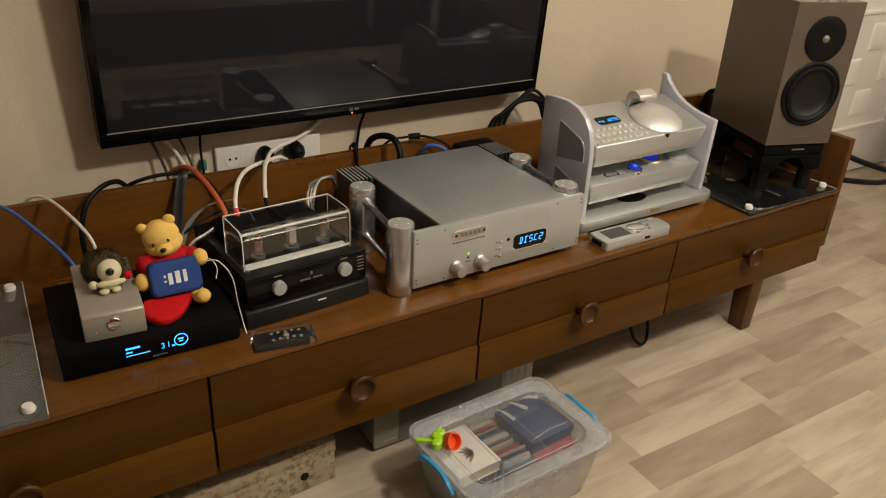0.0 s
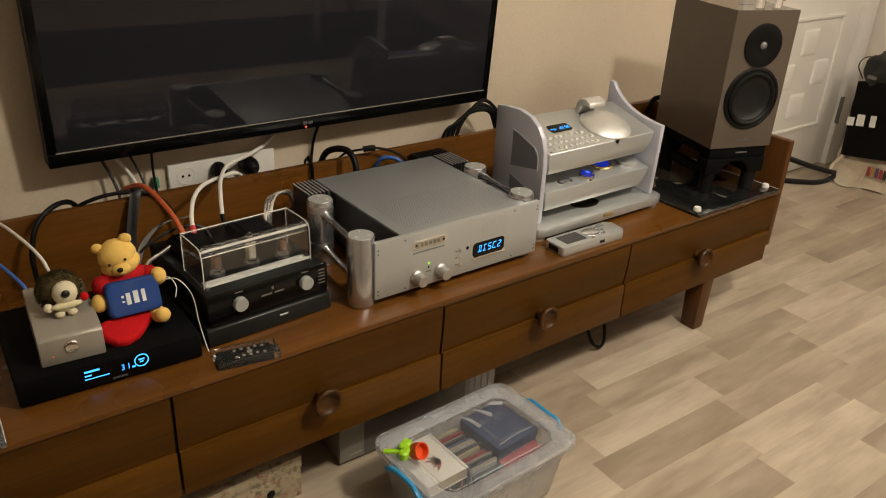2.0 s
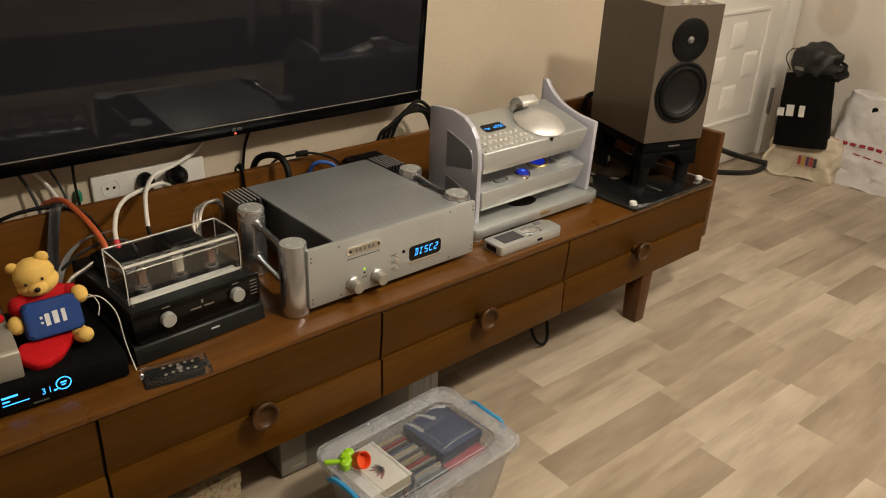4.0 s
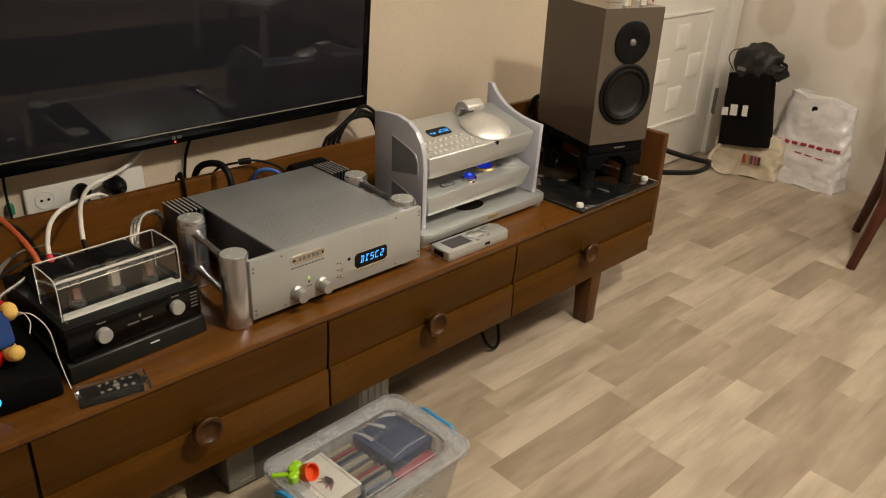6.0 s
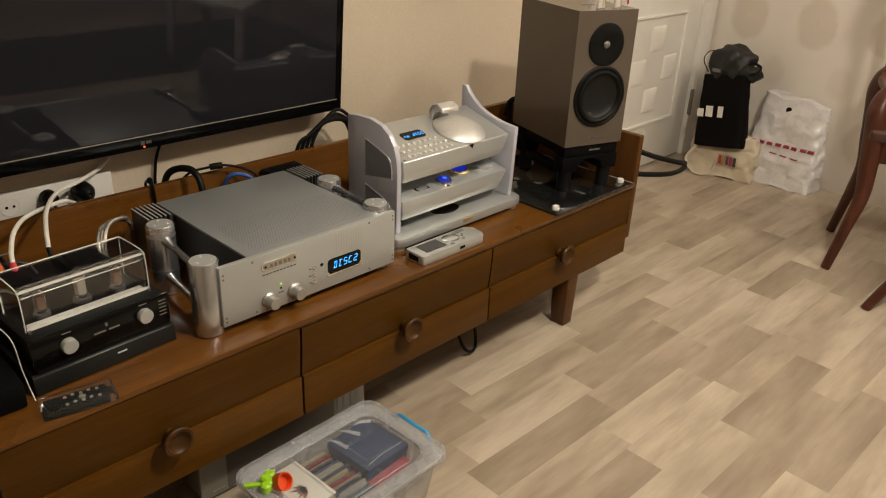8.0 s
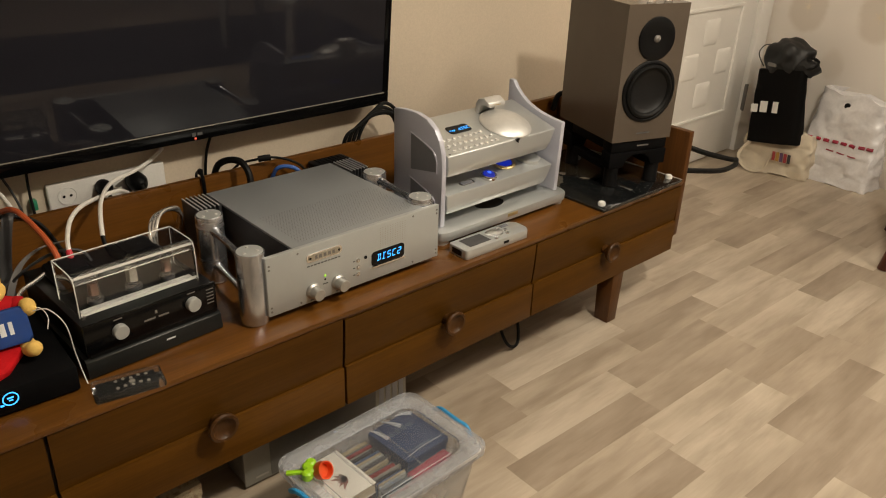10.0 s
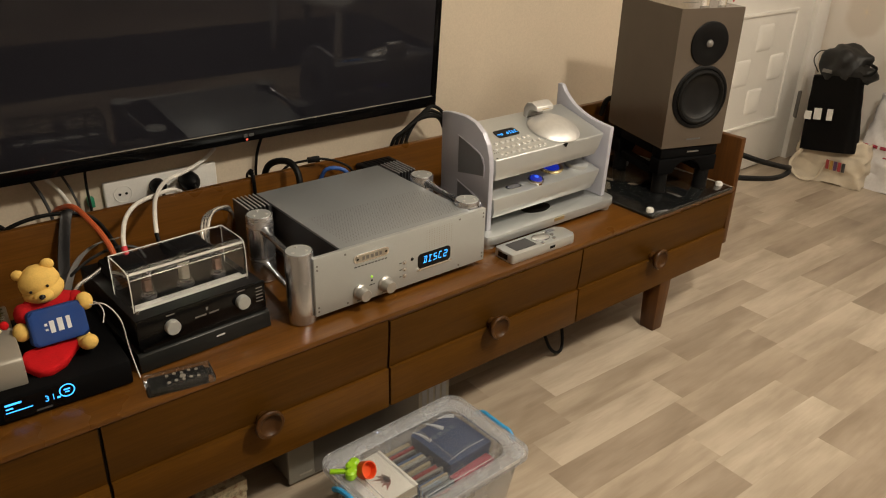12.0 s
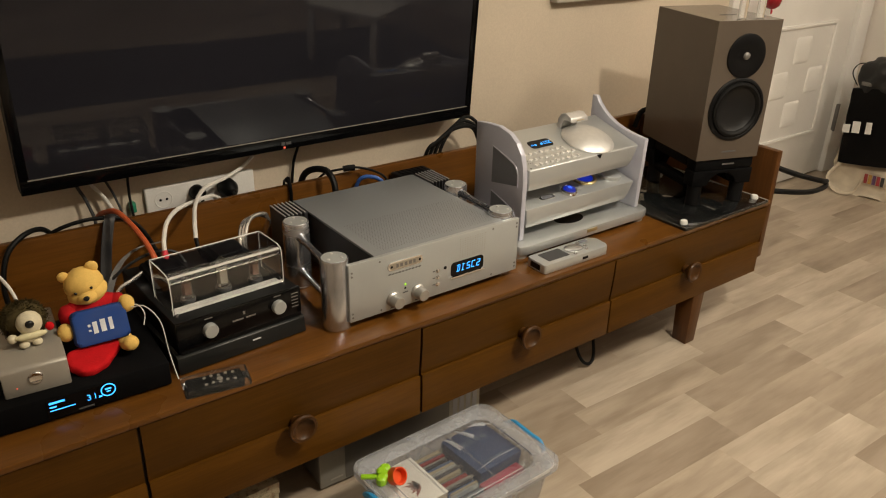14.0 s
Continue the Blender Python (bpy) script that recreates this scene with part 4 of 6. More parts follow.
    hub = part("end_hub", turned([(0.0, 0), (0.030, 0), (0.029, 0.007), (0.022, 0.010), (0.0, 0.011)], 32), SILVER, mid, "raised silver end hub")
    hub.matrix_local = SM @ pose(1.452, 0.045, 0.0003)
    return s


disc_player()


def remote_silver():
    r = thing("remote_control", "chunky silver aluminium remote control lying on the sideboard", "remote control", pose(1.105, 1.087, CT, 0, 0, -0.6))
    out = [(0.0, 0.004), (0.004, 0.0), (0.188, 0.0), (0.197, 0.012), (0.199, 0.046), (0.185, 0.060), (0.12, 0.060), (0.004, 0.059), (0.0, 0.055)]
    part("body", prism(out, 0.022, "z", 0.0025), SILVER, r)
    part("screen", box(0.022, 0.083, 0.012, 0.050, 0.0222, 0.0228), ALU_DARK, r, "dark grey display panel", 0)
    part("end_window", box(-0.0006, 0.0, 0.016, 0.046, 0.005, 0.017), GLOSS, r, "black infrared window", 0)
    part("front_port", box(0.112, 0.128, -0.0006, 0.0004, 0.008, 0.014), BLACK, r, "small black socket", 0)
    part("rocker", moved(turned([(0.0, 0), (0.020, 0), (0.021, 0.002), (0.015, 0.003), (0.009, 0.002), (0.0, 0.004)], 28), pose(0.112, 0.031, 0.0221) @ Matrix.Diagonal((1.1, 0.85, 1, 1))), CHROME, r, "polished rocker ring")
    for x, y in ((0.137, 0.015), (0.145, 0.029), (0.137, 0.045), (0.098, 0.010)):
        part("button", turned([(0.0, 0), (0.005, 0), (0.0045, 0.0022), (0.0, 0.003)], 14, pose(x, y, 0.0221)), CHROME, r)
    part("button_row", box(0.146, 0.168, 0.042, 0.052, 0.0222, 0.0238, 0.0005), WINGDARK, r)
    return r


remote_silver()


def remote_black():
    r = thing("remote_control", "black remote control with pale buttons in a clear plastic sleeve", "remote control", pose(0.330, 1.082, CT, 0, 0, -10))
    part("body", box(0.004, 0.094, 0.006, 0.044, 0.002, 0.011, 0.003), MATT, r)
    for i in range(5):
        for j in range(2):
            part("button", turned([(0.0, 0.011), (0.0028, 0.011), (0.0026, 0.0124), (0.0, 0.0128)], 10, pose(0.034 + i * 0.0115, 0.015 + j * 0.020 + 0.002 * (i % 2), 0)), GREYPAINT, r)
    part("button", turned([(0.0, 0.011), (0.005, 0.011), (0.0045, 0.0126), (0.0, 0.013)], 12, pose(0.057, 0.025, 0)), GREYPAINT, r)
    bm = box(-0.002, 0.104, -0.001, 0.051, 0.0006, 0.0145, 0.004)
    bmesh.ops.subdivide_edges(bm, edges=bm.edges[:], cuts=3, use_grid_fill=True)
    for v in bm.verts:
        v.co.z = max(0.0006, v.co.z + 0.0016 * noise.noise(v.co * 120))
    sl = part("sleeve", bm, PETBAG, r, "clear crinkled plastic sleeve")
    sl.visible_shadow = False
    return r


remote_black()


# ---- network player, small power supply, valve amplifier ----
def network_player():
    p = thing("network_player", "wide black network player with a small blue display", "player", pose(0.054, 1.146, CT, 0, 0, -2))
    w, d, h = 0.272, 0.235, 0.046
    part("case", box(0, w, 0, d, 0.003, h, 0.003), MATT, p)
    for x in (0.02, w - 0.02):
        for y in (0.02, d - 0.02):
            part("foot", turned([(0.0, 0), (0.010, 0), (0.010, 0.0035), (0.0, 0.0035)], 16, pose(x, y, 0)), RUBBER, p)
    d1 = part("display", box(0.088, 0.186, -0.0006, 0.0002, 0.007, 0.040), GLOSS, p, "black display window", 0)
    lettering("volume_text", "31", 0.0145, CYANGLOW, d1, facing(0.152, -0.0009, 0.0245), "lit blue numerals")
    bars("volume_unit", ((0, 0, 0.005, 0.003),), CYANGLOW, d1, facing(0.1635, -0.0009, 0.0215))
    part("dial_ring", turned([(0.0095, 0), (0.0112, 0), (0.0112, 0.0005), (0.0095, 0.0005), (0.0095, 0.0)], 28, pose(0.176, -0.0008, 0.029, 90), False), CYANGLOW, d1, "lit blue ring")
    bars("dial_print", ((0, 0.002, 0.009, 0.0026), (0, -0.0025, 0.006, 0.002)), CYANGLOW, d1, facing(0.176, -0.0009, 0.029))
    bars("title_print", ((0, 0.008, 0.022, 0.0034), (-0.006, 0.0010, 0.010, 0.0024), (0.0065, -0.005, 0.036, 0.0015)), CYANGLOW, d1, facing(0.103, -0.0009, 0.026))
    bars("mark", ((0, 0, 0.022, 0.003),), DARKPRINT, d1, facing(0.142, -0.0009, 0.0105))
    return p


network_player()


def power_supply():
    p = thing("power_supply", "small warm-grey cast metal box with one round button", "power supply", pose(0.095, 1.168, CT + 0.046, 0, 0, -4.3))
    w, d, h = 0.091, 0.174, 0.047
    part("case", prism([(0, 0), (0, h - 0.004), (0.006, h), (0.05, h + 0.003), (d, h + 0.003), (d, 0)], w, "x", 0.0025, 0.0), GREYPAINT, p)
    b = part("button", turned([(0.0, 0), (0.0105, 0), (0.0105, 0.0012), (0.009, 0.003), (0.006, 0.0022), (0.0, 0.002)], 28, pose(0.045, 0.0, 0.026, 90)), CHROME, p, "round chrome button")
    part("indicator", turned([(0.0, 0), (0.0013, 0), (0.0, 0.001)], 8, pose(0.018, 0.0, 0.015, 90)), REDGLOW, p, "tiny red light")
    return p


power_supply()


def valve_amplifier():
    a = thing("valve_amplifier", "black valve amplifier with a clear acrylic cover and silver knobs", "amplifier", pose(0.350, 1.163, CT, 0, 0, 3.2))
    w, d = 0.226, 0.25
    part("plinth", prism([(-0.010, 0.002), (-0.006, 0.030), (0.0, 0.034), (d, 0.034), (d, 0.002)], w + 0.012, "x", 0.0015, -0.006), plain("dark_slate_lacquer", (0.012, 0.0135, 0.0135), 0.32, 0, 0.15, 12.0, 0.1, 500, spec=0.4), a, "black plinth case")
    bars("plinth_mark", ((0, 0, 0.016, 0.003),), PALEPRINT, a, facing(0.135, -0.0085, 0.020))
    for x in (0.012, w - 0.012):
        for y in (0.01, d - 0.02):
            part("foot", turned([(0.0, 0), (0.009, 0), (0.009, 0.0025), (0.0, 0.0025)], 14, pose(x, y, 0)), RUBBER, a)
    part("chassis", box(0, w, 0, d, 0.0345, 0.092, 0.0015), BLACK, a)
    part("front_panel", box(-0.001, w + 0.001, -0.006, -0.0002, 0.042, 0.094, 0.0012), GLOSS, a)
    part("base_skirt", box(0.004, w + 0.001, -0.0035, -0.0003, 0.0348, 0.0415), BLACK, a, smooth=0)
    for x, z in ((0.054, 0.068), (0.181, 0.069)):
        part("control_knob", turned([(0.0, 0), (0.0125, 0), (0.0125, 0.009), (0.0115, 0.0105), (0.0, 0.0105)], 32, pose(x, -0.006, z, 90)), ALU_PLATE, a, "round silver knob")
    bars("front_print", ((-0.012, 0, 0.020, 0.003), (0.012, 0, 0.018, 0.003), (0, 0.010, 0.004, 0.006), (-0.063, 0.021, 0.014, 0.002), (0.064, 0.021, 0.014, 0.002)) + tuple((0.098, 0.016 - 0.0065 * k, 0.013, 0.002) for k in range(5)), GREY, a, facing(0.117, -0.0062, 0.068))
    # valves under the cover
    part("socket_strip", box(0.016, w - 0.018, 0.034, 0.050, 0.0925, 0.0945), DOMEMETAL, a, "bright metal strip", 0)
    for x, y, r, h in ((0.050, 0.066, 0.0095, 0.046), (0.176, 0.066, 0.0095, 0.046), (0.117, 0.070, 0.0105, 0.060)):
        v = part("valve", turned([(0.0, 0.1), (r * 0.9, 0.1), (r, 0.104), (r, 0.092 + h - 0.012), (r * 0.75, 0.092 + h - 0.004), (r * 0.3, 0.092 + h), (0.0, 0.092 + h + 0.002)], 20, pose(x, y, 0)), TUBEGLASS, a, "clear glass valve")
        part("valve_socket", turned([(0.0, 0.0925), (r * 1.35, 0.0925), (r * 1.35, 0.0995), (0.0, 0.0995)], 20, pose(x, y, 0)), ALU_DARK, v, "dark socket")
        part("electrode", joined(box(x - r * 0.5, x + r * 0.5, y - r * 0.4, y + r * 0.4, 0.106, 0.106 + h * 0.45, 0.001), box(x - r * 0.7, x + r * 0.7, y - 0.0004, y + 0.0004, 0.106 + h * 0.45, 0.108 + h * 0.45)), GREYPAINT if x == 0.117 else COPPER, v)
    for x, wd in ((0.052, 0.066), (0.170, 0.072)):
        part("transformer", joined(box(x - wd / 2, x + wd / 2, 0.130, 0.215, 0.0925, 0.116, 0.008), box(x - wd / 2 + 0.01, x + wd / 2 - 0.01, 0.140, 0.205, 0.116, 0.121, 0.003)), MATT, a, "black transformer cover")
    t = 0.003
    x0, x1, y0, y1, z0, z1 = 0.010, w - 0.012, 0.030, 0.112, 0.0922, 0.163
    cover = part("cover", box(x0 + t, x1 - t, y0 + 0.0142, y1, z1 - t, z1), CLEAR, a, "clear acrylic valve cover", 0)
    panes = [part("front_pane", box(x0, x1, y0, y0 + t, z0, z1 - 0.014), CLEAR, cover, smooth=0), part("bevel_pane", prism([(y0, z1 - 0.0138), (y0 + 0.014, z1), (y0 + 0.014, z1 - t), (y0 + t, z1 - 0.0138)], x1 - x0, "x", 0, x0), CLEAR, cover, smooth=0)]
    panes += [part("side_pane", box(xx, xx + t, y0 + t, y1, z0, z1), CLEAR, cover, smooth=0) for xx in (x0, x1 - t)]
    for pane in (cover, *panes):
        pane.visible_shadow = False
    for x in (x0 + 0.004, x1 - 0.004):
        part("cover_screw", turned([(0.0, 0), (0.0035, 0), (0.003, 0.004), (0.0, 0.005)], 12, pose(x, y0 - 0.006, 0.092)), CHROME, a, "chrome cover screw")
    for pts in ([(x0, y0 + 0.007, z1 - 0.006), (x1, y0 + 0.007, z1 - 0.006)], [(x0, y1, z1), (x1, y1, z1)], [(x0, y0, z0), (x0, y0, z1 - 0.014), (x0, y0 + 0.014, z1), (x0, y1, z1)], [(x1, y0, z0), (x1, y0, z1 - 0.014), (x1, y0 + 0.014, z1), (x1, y1, z1)], [(x0, y1, z0), (x0, y1, z1)], [(x1, y1, z0), (x1, y1, z1)]):
        thick = 0.0024 if pts[0][1] == y0 + 0.007 else 0.0013
        part("milled_edge", swept(pts, thick, 6, 2, 0.6), EDGE, cover, "milled acrylic edge with painted highlight")
    # pale strip stands in for the highlight along the cover's foot
    part("edge_highlight", box(x0 + 0.002, x1 - 0.002, y0 - 0.0012, y0 - 0.0002, z0 + 0.001, z0 + 0.006), EDGE, a, "pale strip painting the milled edge's highlight", 0)
    return a


valve_amplifier()


# ---- soft toys and the small blue speaker ----
def plush_bear():
    bm = bmesh.new()
    at = Vector((0.250, 1.265, CT + 0.046))
    blob(bm, at + Vector((0, 0.002, 0.042)), (0.036, 0.030, 0.044), 1, None, 0.06)
    blob(bm, at + Vector((0, -0.008, 0.074)), (0.041, 0.020, 0.017), 1, None, 0.06)
    head = Matrix.Translation(at + Vector((-0.004, 0.0, 0.106))) @ Euler((radians(8), radians(-16), radians(-14))).to_matrix().to_4x4()
    turn = head.to_3x3()
    for c, r, slot, lumps, sub in (
        ((0, 0, 0.004), (0.0305, 0.028, 0.0275), 0, 0.04, 3), ((0, -0.006, -0.009), (0.0315, 0.0255, 0.0195), 0, 0.04, 3), ((0, -0.024, -0.007), (0.0160, 0.0130, 0.0115), 0, 0.03, 3),
        ((0, -0.0365, -0.002), (0.0050, 0.0036, 0.0042), 2, 0, 2), ((-0.0225, 0.004, 0.0255), (0.0095, 0.006, 0.0095), 0, 0, 2), ((0.0225, 0.004, 0.0255), (0.0105, 0.006, 0.0105), 0, 0, 2),
        ((-0.0125, -0.0262, 0.0070), (0.0023, 0.002, 0.0026), 2, 0, 2), ((0.0125, -0.0262, 0.0070), (0.0023, 0.002, 0.0026), 2, 0, 2),
    ):
        blob(bm, head @ Vector(c), r, slot, turn, lumps, sub)
    for sx in (-1, 1):
        blob(bm, at + Vector((sx * 0.038, -0.014, 0.066)), (0.015, 0.022, 0.018), 1, None, 0.05)
        blob(bm, at + Vector((sx * 0.048 - 0.002, -0.036, 0.062 + 0.012 * sx)), (0.0125, 0.0135, 0.015), 0, None, 0.05)
        if sx < 0:
            continue
        blob(bm, at + Vector((sx * 0.032, -0.052, 0.016)), (0.013, 0.030, 0.012), 0, None, 0.05)
        blob(bm, at + Vector((sx * 0.034, -0.078, 0.024)), (0.0125, 0.011, 0.0125), 0, None, 0.05)
    return solid("plush_bear", bm, [FUR_YELLOW, FUR_RED, FUR_BLACK], "small yellow plush bear in a red shirt, sitting", "plush toy", smooth=0)


plush_bear()


def portable_speaker():
    s = thing("portable_speaker", "small royal blue cloth-covered portable speaker held in the plush bear's lap", "speaker", pose(0.2500, 1.200, CT + 0.0765, -22, 2, 2))
    bm = prism(rounded_rect(0.083, 0.057, 0.009, 5, 0, 0.0285), 0.028, "y", 0.004, 0)
    part("body", bm, BLUECLOTH, s)
    rows = ((-0.012, -0.001, 0.007, 0.019), (0.0, 0.0, 0.008, 0.020), (0.012, 0.0, 0.006, 0.020), (-0.0205, 0.004, 0.004, 0.004), (-0.0205, -0.004, 0.004, 0.003))
    bars("mark", rows, PALEPRINT, s, facing(0.002, -0.0002, 0.028), "pale grey mark")
    part("cord", swept([(0.043, 0.010, 0.045), (0.060, 0.004, 0.046), (0.066, -0.006, 0.030), (0.060, -0.01, 0.012)], 0.0009, 6), WIREWHITE, s, "thin white cord loop")
    return s


portable_speaker()


def felt_cushion():
    out = [(-0.042, -0.004), (-0.040, 0.014), (-0.030, 0.026), (-0.010, 0.024), (0.012, 0.030), (0.034, 0.028), (0.044, 0.016), (0.040, -0.002), (0.022, -0.014), (0.000, -0.030), (-0.022, -0.034), (-0.036, -0.024)]
    bm = prism(out, 0.018, "z", 0.0)
    bmesh.ops.bevel(bm, geom=bm.edges[:], offset=0.007, segments=3, profile=0.6, affect="EDGES")
    return solid("felt_cushion", bm, FELT_RED, "small bright red felt cushion lying on the black player", "cushion", m=pose(0.233, 1.203, CT + 0.0500, 18, 0, 18) @ Matrix.Diagonal((1.16, 0.98, 1.0, 1)), smooth=60)


felt_cushion()


def plush_hedgehog():
    rng = random.Random(4)
    bm = bmesh.new()
    at = Vector((0.149, 1.247, CT + 0.046 + 0.050))
    blob(bm, at + Vector((0, 0.004, 0.030)), (0.031, 0.028, 0.030), 0, None, 0.12)
    for k in range(2800):
        d = Vector((rng.gauss(0, 1), rng.gauss(0.25, 1), rng.gauss(0.3, 1))).normalized()
        if d.y < -0.55 and abs(d.x) < 0.7:
            continue
        base = at + Vector((0, 0.004, 0.030)) + Vector((d.x * 0.030, d.y * 0.027, d.z * 0.029))
        tip = base + d * rng.uniform(0.002, 0.0075) + Vector((rng.uniform(-1, 1), rng.uniform(-1, 1), rng.uniform(-1.5, 0.5))) * 0.003
        a = d.orthogonal().normalized() * 0.0009
        b = d.cross(a)
        vs = [bm.verts.new(base + a), bm.verts.new(base - a * 0.5 + b), bm.verts.new(base - a * 0.5 - b), bm.verts.new(tip)]
        for f in ((0, 1, 3), (1, 2, 3), (2, 0, 3)):
            bm.faces.new([vs[i] for i in f])
    blob(bm, at + Vector((0.004, -0.022, 0.036)), (0.0185, 0.014, 0.0195), 1, None, 0.03)
    blob(bm, at + Vector((0.003, -0.0350, 0.040)), (0.0066, 0.004, 0.0066), 2, None, 0, 2)
    blob(bm, at + Vector((0.001, -0.022, 0.014)), (0.015, 0.011, 0.010), 1)
    for sx in (-1, 1):
        blob(bm, at + Vector((sx * 0.009, -0.028, 0.005)), (0.008, 0.009, 0.0055), 1, None, 0, 2)
    blob(bm, at + Vector((0.002, -0.031, 0.019)), (0.024, 0.006, 0.0062), 3, None, 0, 2)
    blob(bm, at + Vector((-0.023, -0.026, 0.018)), (0.0075, 0.007, 0.0075), 1, None, 0, 2)
    blob(bm, at + Vector((0.030, -0.026, 0.024)), (0.0065, 0.005, 0.0075), 4, None, 0, 2)
    return solid("plush_hedgehog", bm, [FUR_BROWN, FUR_CREAM, FUR_BLACK, plain("pale_yellow_ribbon", (0.70, 0.64, 0.40), 0.7), FELT_RED], "small shaggy brown plush hedgehog with a cream muzzle", "plush toy", smooth=0)


plush_hedgehog()


# ---- under and before the sideboard ----
def storage_box():
    b = thing("storage_box", "clear plastic storage box with blue clips, full of discs and books", "storage box", pose(0.600, 0.813, 0, 0, 0, 1.7))
    w, d, h = 0.336, 0.236, 0.140

    def ring(inset, z, r=0.03):
        return [(x, y, z) for x, y in rounded_rect(w - 2 * inset, d - 2 * inset, r, 6, w / 2, d / 2)]

    def shell(levels, caps=True):
        bm = bmesh.new()
        rings = [[bm.verts.new(c) for c in lv] for lv in levels]
        for a, c in zip(rings, rings[1:]):
            n = len(a)
            for i in range(n):
                bm.faces.new((a[i], a[(i + 1) % n], c[(i + 1) % n], c[i]))
        if caps:
            bm.faces.new(rings[-1])
            bm.faces.new(rings[0][::-1])
        bmesh.ops.remove_doubles(bm, verts=bm.verts[:], dist=1e-6)
        bmesh.ops.recalc_face_normals(bm, faces=bm.faces[:])
        return bm

    body = part("tub", shell([ring(0.030, 0.0), ring(0.027, 0.004), ring(0.012, 0.118), ring(0.006, 0.119), ring(0.006, 0.124), ring(0.014, 0.1242), ring(0.029, 0.006)]), FROST, b, "frosted clear plastic tub")
    lid = part("lid", shell([ring(0.0, 0.1245), ring(0.0, 0.138), ring(0.004, h), ring(0.016, h), ring(0.030, 0.1368), ring(0.034, 0.1335), ring(0.006, 0.1335), ring(0.006, 0.1245), ring(0.0, 0.1245)], False), FROSTRIM, b, "frosted clear plastic lid")
    window = part("lid_window", shell([ring(0.0345, 0.1335), ring(0.0345, 0.1360)]), FROSTLID, lid, "clear lid panel")
    for x, s in ((-0.004, -1), (w + 0.004, 1)):
        part("clip", swept([(x, 0.060, 0.118), (x + s * 0.003, 0.075, 0.132), (x, 0.095, 0.135), (x + s * 0.001, 0.130, 0.135), (x + s * 0.003, 0.150, 0.132), (x, 0.168, 0.118)], 0.0070, 8, 5, 0.7), BLUECLIP, b, "bright blue plastic clip")
    cut = [(0.050, 0.036), (w - 0.075, 0.036), (w - 0.040, 0.066), (w - 0.040, d - 0.066), (w - 0.075, d - 0.036), (0.075, d - 0.036), (0.040, d - 0.066), (0.040, 0.048)]
    part("lid_step", swept([(x, y, 0.1366) for x, y in (*cut, cut[0])], 0.0009, 5, 1), FROST, lid, "raised step in the clear lid").visible_shadow = False
    for x in (0.10, 0.20):
        part("lid_rib", box(x, x + 0.004, 0.05, d - 0.05, 0.1352, 0.1364), FROSTLID, lid, smooth=0).visible_shadow = False
    return b


storage_box()
BOXM = pose(0.600, 0.813, 0, 0, 0, 1.7)


